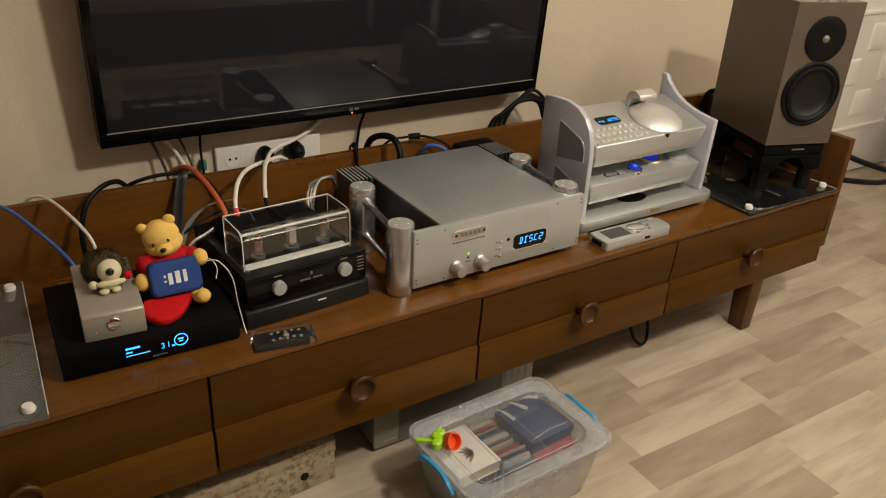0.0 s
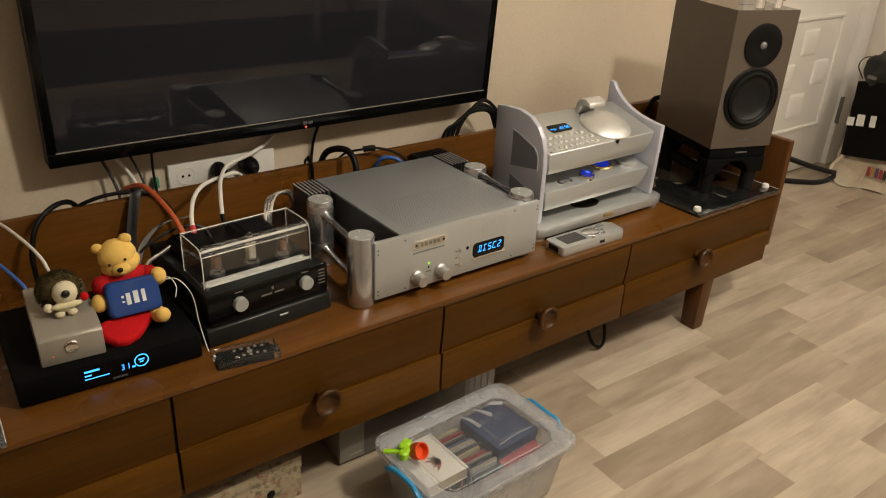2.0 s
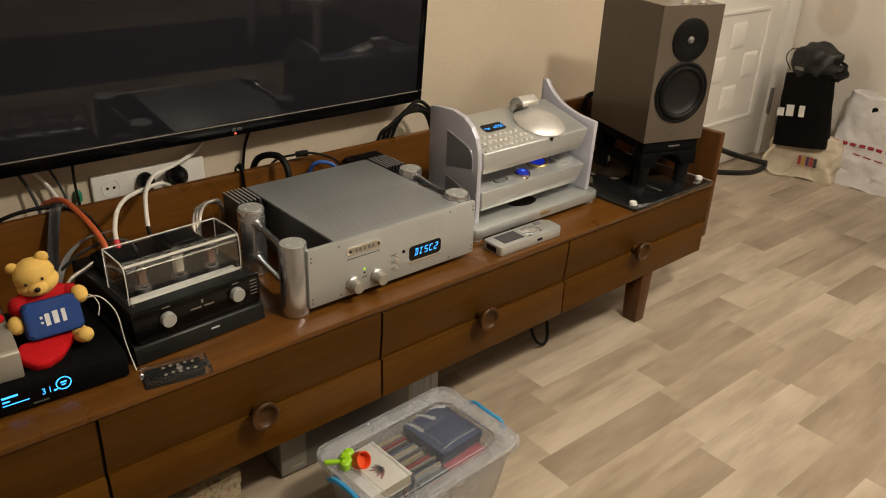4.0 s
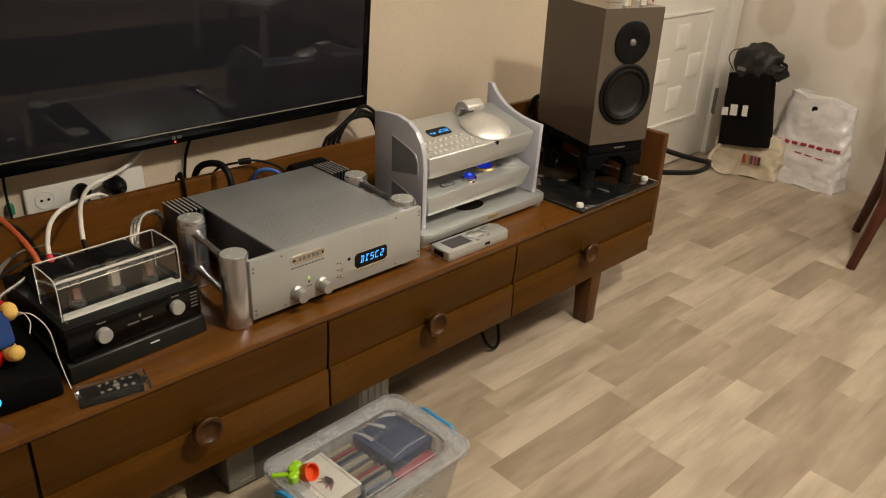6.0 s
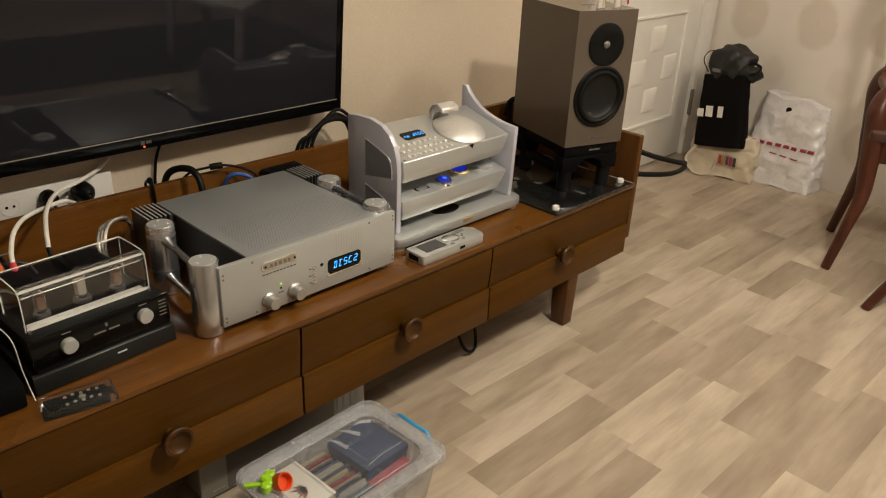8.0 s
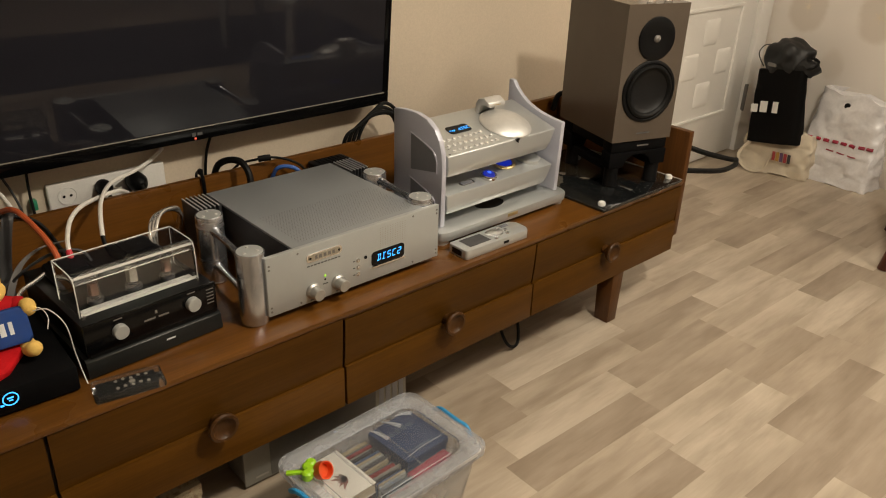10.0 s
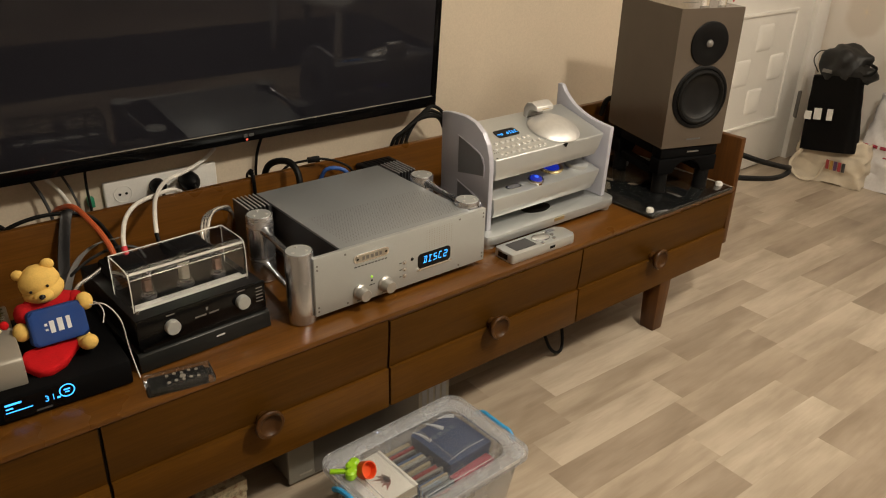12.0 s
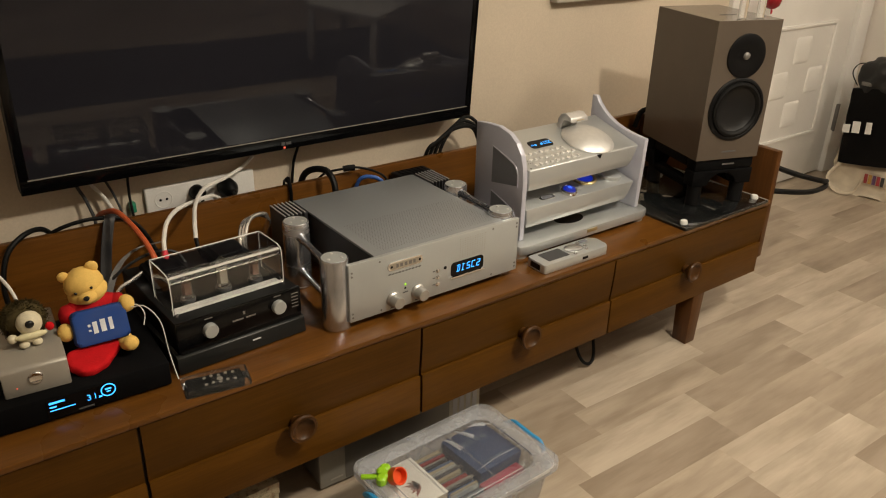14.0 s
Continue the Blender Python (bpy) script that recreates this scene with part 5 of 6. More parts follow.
def box_contents():
    rng = random.Random(7)
    bk = thing("book", "white paperback book with a faded picture on its cover", "book", BOXM @ pose(0.030, 0.088, 0.088, 0, 0, 1))
    part("pages", box(0.001, 0.094, 0.001, 0.116, 0.002, 0.023), plain("yellowed_pages", (0.62, 0.54, 0.40), 0.8, 0, 0.1, 60.0, 0.5, 900, stretch=(1, 1, 12)), bk, smooth=0)
    part("cover", joined(box(0, 0.096, 0, 0.118, 0.0232, 0.0245, 0.0004), box(0, 0.096, 0, 0.118, 0.0, 0.0018, 0.0004)), plain("white_book_cover", (0.80, 0.77, 0.70), 0.6, 0, 0.05, 20.0), bk)
    for k in range(6):
        a = radians(40 + 25 * k)
        part("cover_print", moved(prism([(0, -0.004), (0.014 + 0.004 * (k % 3), -0.002), (0.020 + 0.005 * (k % 3), 0.001), (0.010, 0.005), (0, 0.003)], 0.0003, "z"), pose(0.062, 0.045, 0.0248, 0, 0, math.degrees(a) + 60)), plain("brown_print", (0.20 + 0.03 * k, 0.15, 0.12), 0.5), bk, smooth=0)
    hues = ((0.05, 0.05, 0.055), (0.28, 0.27, 0.24), (0.30, 0.05, 0.05), (0.10, 0.13, 0.16), (0.40, 0.34, 0.22), (0.08, 0.08, 0.09), (0.35, 0.36, 0.34), (0.42, 0.36, 0.24), (0.07, 0.12, 0.24))
    cover = [plain("case_spine", tuple(0.85 * v for v in c), 0.3, 0, 0.15, 40.0) for c in hues]
    y = 0.032
    k = 0
    while y < 0.200:
        th = rng.choice((0.0102, 0.0068, 0.0052))
        x0 = 0.126 + rng.uniform(-0.004, 0.003)
        c = solid("disc_case", box(x0, x0 + (0.062 if y > 0.075 else 0.095) + rng.uniform(-0.006, 0.006), 0, th - 0.0008, 0, 0.100 + rng.uniform(-0.006, 0.006), 0.0008), cover[k % len(cover)], "plastic disc case standing on edge in the storage box", "disc case", "disc cases in the storage box", m=BOXM @ pose(0, y, 0.007, 0, 0, rng.uniform(-1.2, 1.2)))
        y += th
        k += 1
    bx = thing("gift_box", "dark blue card box lying under the clear lid", "box", BOXM @ pose(0.200, 0.086, 0.074, 0, 0, 2))
    part("body", box(0, 0.104, 0, 0.112, 0, 0.030, 0.001), plain("dark_blue_card", (0.024, 0.050, 0.125), 0.45, 0, 0.15, 30.0), bx)
    part("cover", box(-0.002, 0.106, -0.002, 0.114, 0.0302, 0.046, 0.0015), plain("dark_blue_linen", (0.030, 0.060, 0.145), 0.5, 0, 0.1, 30.0), bx)
    bars("cover_print", ((-0.024, 0.02, 0.012, 0.012), (-0.008, 0.02, 0.010, 0.012), (0.008, 0.02, 0.010, 0.012), (0.024, 0.02, 0.012, 0.012), (0, -0.040, 0.060, 0.003)), plain("dull_blue_print", (0.10, 0.14, 0.20), 0.5), bx, pose(0.052, 0.058, 0.0461, 0, 0, 0))
    # pale ridges paint the glints on the clear wrapping film
    film = sheet("film_glint", (0.96, 0.97, 0.98), 0.62, 1.5, 0.10, (0.82, 0.86, 0.92))
    for line in ([(0.004, 0.116, 0.0470), (0.010, 0.098, 0.0485), (0.014, 0.072, 0.0475)], [(0.040, 0.120, 0.0470), (0.048, 0.104, 0.0490), (0.058, 0.084, 0.0475)], [(0.070, 0.116, 0.0470), (0.086, 0.110, 0.0485), (0.102, 0.100, 0.0475)]):
        part("wrap_glint", swept(line, 0.002, 6, 5, 0.5, [0.0008, 0.0030, 0.0048]), film, bx, "painted glint on a fold of clear wrapping film")
    part("wrap_edge_glint", swept([(0.008, 0.008, 0.0473), (0.050, 0.012, 0.0476), (0.098, 0.010, 0.0473)], 0.0008, 6, 5), film, bx, "painted glint on the edge of clear wrapping film")
    solid("disc_case", box(0, 0.098, 0, 0.021, 0, 0.100, 0.001), plain("rose_red_case", (0.34, 0.035, 0.07), 0.3), "rose red plastic case standing in the storage box", "disc case", m=BOXM @ pose(0.186, 0.051, 0.010, 0, 0, 3))
    solid("disc_case", box(0, 0.110, 0, 0.011, 0, 0.098, 0.001), plain("brown_grey_case", (0.22, 0.17, 0.15), 0.3), "brown grey case standing in the storage box", "disc case", m=BOXM @ pose(0.175, 0.036, 0.010, 0, 0, 1))
    cap = solid("bottle_cap", turned([(0.0, 0.020), (0.0135, 0.020), (0.015, 0.0), (0.0172, 0.0), (0.0168, 0.030), (0.0150, 0.034), (0.0, 0.035)], 28), ORANGECAP, "orange plastic cap lying on the box lid", "cap", m=BOXM @ pose(0.050, 0.136, 0.1555, -122, 0, 12) @ Matrix.Diagonal((0.95, 0.95, 0.62, 1)))
    toy = thing("toy_piece", "lime green plastic toy piece on the box lid", "toy", BOXM @ pose(0.022, 0.172, 0.1402, 0, 0, -35))
    part("stem", box(-0.028, 0.006, -0.0045, 0.0045, 0, 0.006, 0.0015), GREENTOY, toy)
    for k in range(4):
        part("lobe", turned([(0.0, 0), (0.009, 0), (0.010, 0.004), (0.0095, 0.013), (0.006, 0.016), (0.0, 0.016)], 16, pose(0.010 + 0.006 * (k % 2), -0.014 + 0.0095 * k, 0)), GREENTOY, toy)
    return bk


box_contents()


def floor_component():
    c = thing("amplifier_case", "grey metal component on the floor below the sideboard", "component", pose(0.586, 1.152, 0, 0, 0, -1))
    part("case", box(0, 0.398, 0.004, 0.30, 0.010, 0.113, 0.002), GREY, c)
    part("front_plate", box(-0.002, 0.400, -0.004, 0.0038, 0.008, 0.115, 0.0015), plain("pale_grey_panel", (0.26, 0.25, 0.22), 0.5, 0.1, 0.06, 8.0), c)
    part("dark_window", box(0.055, 0.315, -0.0048, -0.0041, 0.012, 0.111), plain("smoked_grey_window", (0.105, 0.098, 0.085), 0.35, 0, 0.08, 12.0), c, smooth=0)
    part("power_light", turned([(0.0, 0), (0.0016, 0), (0.0, 0.0015)], 8, pose(0.207, -0.0048, 0.042, 90)), WHITEGLOW, c, "tiny pale blue light")
    bars("mark", ((0, 0, 0.028, 0.004),), GREYPAINT, c, facing(0.035, -0.0042, 0.022))
    for x in (0.03, 0.368):
        for y in (0.03, 0.27):
            part("foot", turned([(0.0, 0), (0.014, 0), (0.014, 0.0105), (0.0, 0.0105)], 16, pose(x, y, 0)), RUBBER, c)
    for k in range(4):
        part("end_vent", box(0.325 + 0.018 * k, 0.337 + 0.018 * k, -0.0049, -0.0041, 0.020, 0.105), WINGDARK, c, smooth=0)
    return c


floor_component()


def floral_box():
    b = thing("floral_box", "cream card box printed with small flowers on the floor", "box", pose(0.175, 1.106, 0, 0, 0, 3))
    part("tray", box(0.002, 0.310, 0.002, 0.22, 0, 0.070, 0.001), FLORAL, b)
    part("lid", box(0, 0.312, 0, 0.222, 0.0705, 0.098, 0.0015), FLORAL, b)
    part("metal_label", turned([(0.0, 0), (0.009, 0), (0.008, 0.002), (0.0, 0.0024)], 16, pose(0.245, 0.002, 0.036, 90)), RUBBER, b, "small dark round stud")
    return b


floral_box()


# ---- cables and wall socket ----
def cable(label, points, r, material, category="cable", ends=(), flat=1.0, seg=10):
    c = thing("cable", label, category)
    part("sheath", swept(points, r, seg, 8, flat), material, c)
    for name, pts, rr, mt, lab in ends:
        part(name, swept(pts, rr, 10, 6), mt, c, lab)
    return c


cable("blue network cable hanging over the back rail", [(-0.20, 1.575, 0.47), (-0.12, 1.565, 0.511), (-0.03, 1.555, 0.520), (0.033, 1.53, 0.516), (0.078, 1.44, 0.495), (0.112, 1.365, 0.466), (0.120, 1.345, 0.435)], 0.0033, BLUEWIRE)
cable("white cable running to the small grey box", [(0.055, 1.585, 0.47), (0.080, 1.562, 0.510), (0.105, 1.53, 0.520), (0.128, 1.44, 0.521), (0.150, 1.365, 0.500), (0.158, 1.345, 0.450)], 0.0030, WIREWHITE)
cable("thick black cable looping over the back rail", [(0.265, 1.590, 0.48), (0.240, 1.566, 0.514), (0.205, 1.535, 0.522), (0.170, 1.515, 0.500), (0.152, 1.50, 0.450), (0.152, 1.49, 0.385)], 0.0050, RUBBER)
cable("black cable lying along the back rail", [(0.20, 1.58, 0.47), (0.27, 1.556, 0.512), (0.34, 1.55, 0.519), (0.40, 1.54, 0.500), (0.43, 1.52, 0.44), (0.44, 1.50, 0.377)], 0.0040, RUBBER)
cable("orange loudspeaker cable with a copper end", [(0.345, 1.60, 0.50), (0.352, 1.565, 0.522), (0.366, 1.51, 0.540), (0.378, 1.44, 0.527), (0.386, 1.385, 0.503), (0.388, 1.350, 0.470)], 0.0052, ORANGE, ends=(("plug", [(0.388, 1.352, 0.474), (0.390, 1.340, 0.455), (0.392, 1.33, 0.44)], 0.0042, COPPER, "copper plug"),))
cable("white loudspeaker cable with a red sleeve", [(0.60, 1.60, 0.49), (0.57, 1.565, 0.512), (0.526, 1.53, 0.522), (0.470, 1.475, 0.534), (0.433, 1.425, 0.533), (0.412, 1.385, 0.518), (0.405, 1.365, 0.502)], 0.0042, WIREWHITE, ends=(("sleeve", [(0.405, 1.366, 0.503), (0.404, 1.350, 0.486), (0.410, 1.330, 0.470), (0.414, 1.315, 0.462)], 0.0054, REDPLUG, "red shrink sleeve"),))
cable("white loudspeaker cable with a dark end", [(0.715, 1.672, 0.545), (0.680, 1.655, 0.530), (0.625, 1.625, 0.523), (0.565, 1.585, 0.524), (0.512, 1.49, 0.532), (0.485, 1.425, 0.523), (0.474, 1.395, 0.500)], 0.0042, WIREWHITE, ends=(("sleeve", [(0.474, 1.396, 0.501), (0.474, 1.385, 0.482), (0.480, 1.375, 0.460)], 0.0040, RUBBER, "dark sleeve"),))


def strap(label, points, width, thick, material):
    line = smooth_line(points, 6)
    bm = bmesh.new()
    rings = []
    for i, p in enumerate(line):
        d = (line[min(i + 1, len(line) - 1)] - line[max(i - 1, 0)]).normalized()
        n = d.cross(Vector((1, 0.15, 0))).normalized() * thick / 2
        w = Vector((1, 0.15, 0)).normalized() * width / 2
        rings.append([bm.verts.new(p + w + n), bm.verts.new(p - w + n), bm.verts.new(p - w - n), bm.verts.new(p + w - n)])
    for r, q in zip(rings, rings[1:]):
        for k in range(4):
            bm.faces.new((r[k], r[(k + 1) % 4], q[(k + 1) % 4], q[k]))
    bm.faces.new(rings[0])
    bm.faces.new(rings[-1][::-1])
    return solid("strap", bm, material, label, "strap", smooth=50)


strap("flat dark grey strap over the back rail", [(0.368, 1.60, 0.46), (0.366, 1.568, 0.512), (0.358, 1.542, 0.519), (0.346, 1.530, 0.490), (0.330, 1.515, 0.430), (0.322, 1.495, 0.378)], 0.022, 0.003, GREYSTRAP)
strap("pale grey strap lying beside the valve amplifier", [(0.290, 1.40, 0.376), (0.305, 1.41, 0.42), (0.335, 1.43, 0.465), (0.375, 1.44, 0.487), (0.420, 1.44, 0.490)], 0.014, 0.002, plain("pale_grey_strap", (0.16, 0.155, 0.15), 0.5))
for k in range(3):
    cable("bright silver cable arching into the valve amplifier", [(0.545 + 0.006 * k, 1.352 + 0.006 * k, 0.455), (0.549 + 0.006 * k, 1.366, 0.490 + 0.004 * k), (0.570 + 0.008 * k, 1.395, 0.510 + 0.003 * k), (0.612 + 0.006 * k, 1.42, 0.509), (0.645, 1.445 + 0.004 * k, 0.482), (0.652, 1.48 + 0.006 * k, 0.43)], 0.0042, SILVERWIRE)
cable("thick black cable looping over the back rail", [(0.790, 1.60, 0.46), (0.794, 1.575, 0.512), (0.806, 1.545, 0.533), (0.822, 1.515, 0.534), (0.826, 1.49, 0.512), (0.822, 1.478, 0.470), (0.820, 1.475, 0.40)], 0.0075, RUBBER)
cable("thin black cable with a ferrite bead", [(0.825, 1.59, 0.48), (0.840, 1.560, 0.512), (0.870, 1.54, 0.522), (0.905, 1.528, 0.524), (0.945, 1.51, 0.512), (0.970, 1.495, 0.488), (0.975, 1.485, 0.43)], 0.0028, RUBBER, ends=(("ferrite_bead", [(0.876, 1.538, 0.5225), (0.889, 1.533, 0.524), (0.902, 1.529, 0.524)], 0.0072, BLACK, "black ferrite bead"),))
cable("short blue network cable behind the amplifier", [(0.905, 1.535, 0.47), (0.912, 1.520, 0.497), (0.930, 1.506, 0.503), (0.952, 1.495, 0.492), (0.965, 1.487, 0.46)], 0.0048, BLUEWIRE)
cable("dark cable hanging down the wall from the television", [(0.845, 1.655, 0.60), (0.826, 1.664, 0.55), (0.812, 1.668, 0.50), (0.806, 1.669, 0.40), (0.806, 1.67, 0.02)], 0.0034, RUBBER)
for k in range(4):
    cable("black cable coil standing behind the back rail", [(1.130 + 0.016 * k, 1.59, 0.44), (1.142 + 0.018 * k, 1.575 + 0.004 * k, 0.512), (1.172 + 0.024 * k, 1.572 + 0.006 * k, 0.532 + 0.010 * k), (1.225 + 0.020 * k, 1.572 + 0.006 * k, 0.556 + 0.006 * k), (1.285 + 0.012 * k, 1.576, 0.548 - 0.004 * k), (1.325 + 0.008 * k, 1.59, 0.49)], 0.0046, RUBBER)
cable("thick black loudspeaker cable looping past the end panel", [(1.88, 1.56 - 0.03, 0.47), (1.90, 1.51, 0.525), (1.965, 1.40, 0.50), (2.02, 1.22, 0.440), (2.10, 1.135, 0.400), (2.22, 1.110, 0.360), (2.295, 1.120, 0.337), (2.325, 1.135, 0.326), (2.285, 1.115, 0.324), (2.17, 1.095, 0.338), (2.06, 1.110, 0.356), (1.99, 1.18, 0.358), (1.965, 1.32, 0.34), (1.96, 1.50, 0.22)], 0.0078, RUBBER)
cable("black cable loop hanging below the sideboard", [(1.325, 1.24, 0.162), (1.332, 1.20, 0.10), (1.340, 1.17, 0.035), (1.362, 1.16, 0.012), (1.385, 1.165, 0.022), (1.398, 1.185, 0.070), (1.402, 1.22, 0.162)], 0.0042, RUBBER)
cable("black cable sagging below the sideboard", [(1.02, 1.30, 0.162), (1.10, 1.27, 0.120), (1.20, 1.25, 0.095), (1.30, 1.24, 0.11), (1.40, 1.24, 0.125), (1.50, 1.22, 0.120), (1.545, 1.21, 0.162)], 0.0050, RUBBER)
cable("thin white cord trailing beside the black player", [(0.300, 1.215, 0.490), (0.318, 1.200, 0.492), (0.334, 1.185, 0.465), (0.336, 1.170, 0.420), (0.338, 1.158, 0.390), (0.339, 1.146, 0.3735)], 0.0010, WIREWHITE, seg=6)
cable("thin grey wire arching beside the valve amplifier", [(0.300, 1.45, 0.375), (0.310, 1.43, 0.43), (0.345, 1.41, 0.47), (0.392, 1.40, 0.490), (0.430, 1.39, 0.486), (0.445, 1.38, 0.46)], 0.0030, GREYSTRAP)
cable("bare silver cable running to the valve amplifier", [(0.290, 1.335, 0.435), (0.315, 1.345, 0.462), (0.340, 1.352, 0.470), (0.365, 1.36, 0.478)], 0.0036, SILVERWIRE)
for x0, x1, mt, r, lab in ((0.330, 0.392, WIREWHITE, 0.0038, "white"), (0.315, 0.350, GREYSTRAP, 0.0034, "grey"), (0.432, 0.425, RUBBER, 0.0028, "black"), (0.372, 0.405, GREYSTRAP, 0.0026, "grey")):
    cable(lab + " cable hanging from the television behind the rail", [(x0, 1.645, 0.605), (x0 + (x1 - x0) * 0.35, 1.655, 0.560), (x0 + (x1 - x0) * 0.8, 1.650, 0.515), (x1, 1.635, 0.46), (x1, 1.62, 0.30), (x1, 1.60, 0.05)], r, mt)


def adaptor(x, y, w, d, h, label, turn=0):
    a = thing("power_adaptor", label, "adaptor", pose(x, y, CT, 0, 0, turn))
    part("case", box(0, w, 0, d, 0, h, 0.006, 3), BLACK, a)
    part("vent", joined(*[box(0.012, w - 0.012, 0.008 + 0.009 * k, 0.011 + 0.009 * k, h, h + 0.0008) for k in range(max(1, int(d / 0.010)))]), MATT, a, smooth=0)
    return a


adaptor(1.005, 1.486, 0.10, 0.055, 0.118, "black upright power adaptor behind the amplifier")


def wall_socket():
    s = thing("wall_socket", "white multiple wall socket with two black plugs", "socket")
    part("plate", box(0.462, 0.712, 1.668, 1.6795, 0.428, 0.515, 0.004, 3), WHITE, s)
    for x in (0.500, 0.570, 0.640):
        part("outlet", turned([(0.0, 0), (0.019, 0), (0.0195, 0.0012), (0.0185, 0.0015), (0.0175, 0.0006), (0.0, 0.0005)], 24, pose(x, 1.668, 0.485, 90)), WHITE, s)
    for x in (0.493, 0.507):
        part("pin_hole", turned([(0.0, 0), (0.003, 0), (0.0, 0.0006)], 10, pose(x, 1.6665, 0.485, 90)), BLACK, s)
    part("green_tab", box(0.428, 0.440, 1.662, 1.679, 0.470, 0.492, 0.002), plain("green_plastic", (0.03, 0.25, 0.14), 0.4), s, "small green connector")
    return s


wall_socket()
for x, r, ln in ((0.572, 0.017, 0.030), (0.640, 0.021, 0.045)):
    p = thing("mains_plug", "black mains plug in the wall socket", "plug", pose(x, 1.6635, 0.490, 90), "plugs in the wall socket")
    part("body", turned([(0.0, 0), (r, 0), (r, ln * 0.5), (r * 0.7, ln * 0.85), (r * 0.3, ln), (0.0, ln)], 24), BLACK, p)
    part("lead", swept([(0, 0, ln - 0.002), (0, -0.02, ln + 0.012), (0, -0.06, ln + 0.014), (0, -0.2, ln + 0.01)], 0.004), RUBBER, p)


clip = thing("cable_clip", "small black cable clip hooked over the back rail", "clip")
part("hook", swept([(0.742, 1.572, 0.482), (0.742, 1.571, 0.506), (0.742, 1.562, 0.514), (0.742, 1.545, 0.514), (0.742, 1.539, 0.500), (0.742, 1.537, 0.465)], 0.0042, 8, 5, 0.7), BLACK, clip)
part("tip", turned([(0.0, 0), (0.0065, 0.002), (0.006, 0.010), (0.0, 0.014)], 12, pose(0.742, 1.550, 0.513)), BLACK, clip)


def acrylic_stand():
    s = thing("acrylic_stand", "clear acrylic display stand standing on the loudspeaker", "display stand", SP @ pose(0.075, 0.028, 0.8485))
    for x, w in ((0.0, 0.022), (0.052, 0.020)):
        part("upright", box(x, x + w, 0, 0.004, 0, 0.14, 0.0006), CLEAR, s).visible_shadow = False
        part("edge", box(x - 0.0022, x - 0.0004, -0.0004, 0.0044, 0, 0.14), EDGE, s, "milled acrylic edge with painted highlight", 0)
    part("shelf", box(-0.004, 0.076, -0.02, 0.07, 0.1402, 0.144, 0.0008), CLEAR, s).visible_shadow = False
    return s


acrylic_stand()


def wall_panel():
    # panel added to stand in for a shadow strip high on the wall
    w = thing("shadow_strip_panel", "pale panel added high on the wall for a shadow strip", "picture")
    part("canvas", box(1.63, 2.02, 1.648, 1.679, 0.832, 1.25, 0.003), plain("pale_panel_board", (0.5, 0.46, 0.40), 0.8, 0, 0.15, 8.0, 0.5, 400), w)
    return w


wall_panel()


def bauble():
    b = thing("hanging_bauble", "red shiny bauble hanging from the door handle", "bauble")
    part("ball", moved(turned([(0.0, -0.032), (0.014, -0.029), (0.026, -0.018), (0.031, 0.0), (0.026, 0.018), (0.012, 0.029), (0.0, 0.031)], 28), pose(2.640, 1.618, 0.786)), plain("red_lacquer", (0.30, 0.012, 0.02), 0.2, 0, 0.2, 30.0, coat=0.5), b)
    part("string", swept([(2.640, 1.618, 0.822), (2.652, 1.63, 0.90), (2.662, 1.638, 1.012)], 0.0015, 6), REDPLUG, b)
    part("tassel", swept([(2.640, 1.618, 0.762), (2.642, 1.616, 0.748), (2.641, 1.616, 0.738)], 0.003, 6, radii=[0.002, 0.004, 0.002]), REDPLUG, b)
    return b


bauble()


# ---- the far corner ----
from mathutils.bvhtree import BVHTree


def crumpled(bm, amount, scale, keep=None):
    for v in bm.verts:
        n = noise.noise_vector(v.co * scale) * amount + noise.noise_vector(v.co * scale * 2.7) * amount * 0.45
        k = 1.0 if keep is None else keep(v.co)
        v.co += n * k
        v.co.z = max(v.co.z, 0.0)
    return bm


def dense(pts):
    out = []
    for k, a in enumerate(pts):
        b = pts[(k + 1) % len(pts)]
        n = 14 if abs(a[0] - b[0]) > 0.05 else (4 if abs(a[1] - b[1]) > 0.004 and k % 7 == 6 else 1)
        out += [(a[0] + (b[0] - a[0]) * i / n, a[1] + (b[1] - a[1]) * i / n) for i in range(n)]
    return out


def bag_body(w, d, h, cuts=16, pinch=0.75):
    bm = bmesh.new()
    rings = []
    for j in range(cuts + 1):
        t = j / cuts
        ring = []
        for x, y in dense(rounded_rect(w * (1 - 0.10 * t), d * (1 - pinch * t) + 0.012, min(0.03, (d * (1 - pinch * t) + 0.012) * 0.45), 6)):
            ring.append(bm.verts.new((x, y, h * t)))
        rings.append(ring)
    for a, b in zip(rings, rings[1:]):
        for i in range(len(a)):
            bm.faces.new((a[i], a[(i + 1) % len(a)], b[(i + 1) % len(b)], b[i]))
    bm.faces.new(rings[0][::-1])
    bm.faces.new(rings[-1])
    return bm


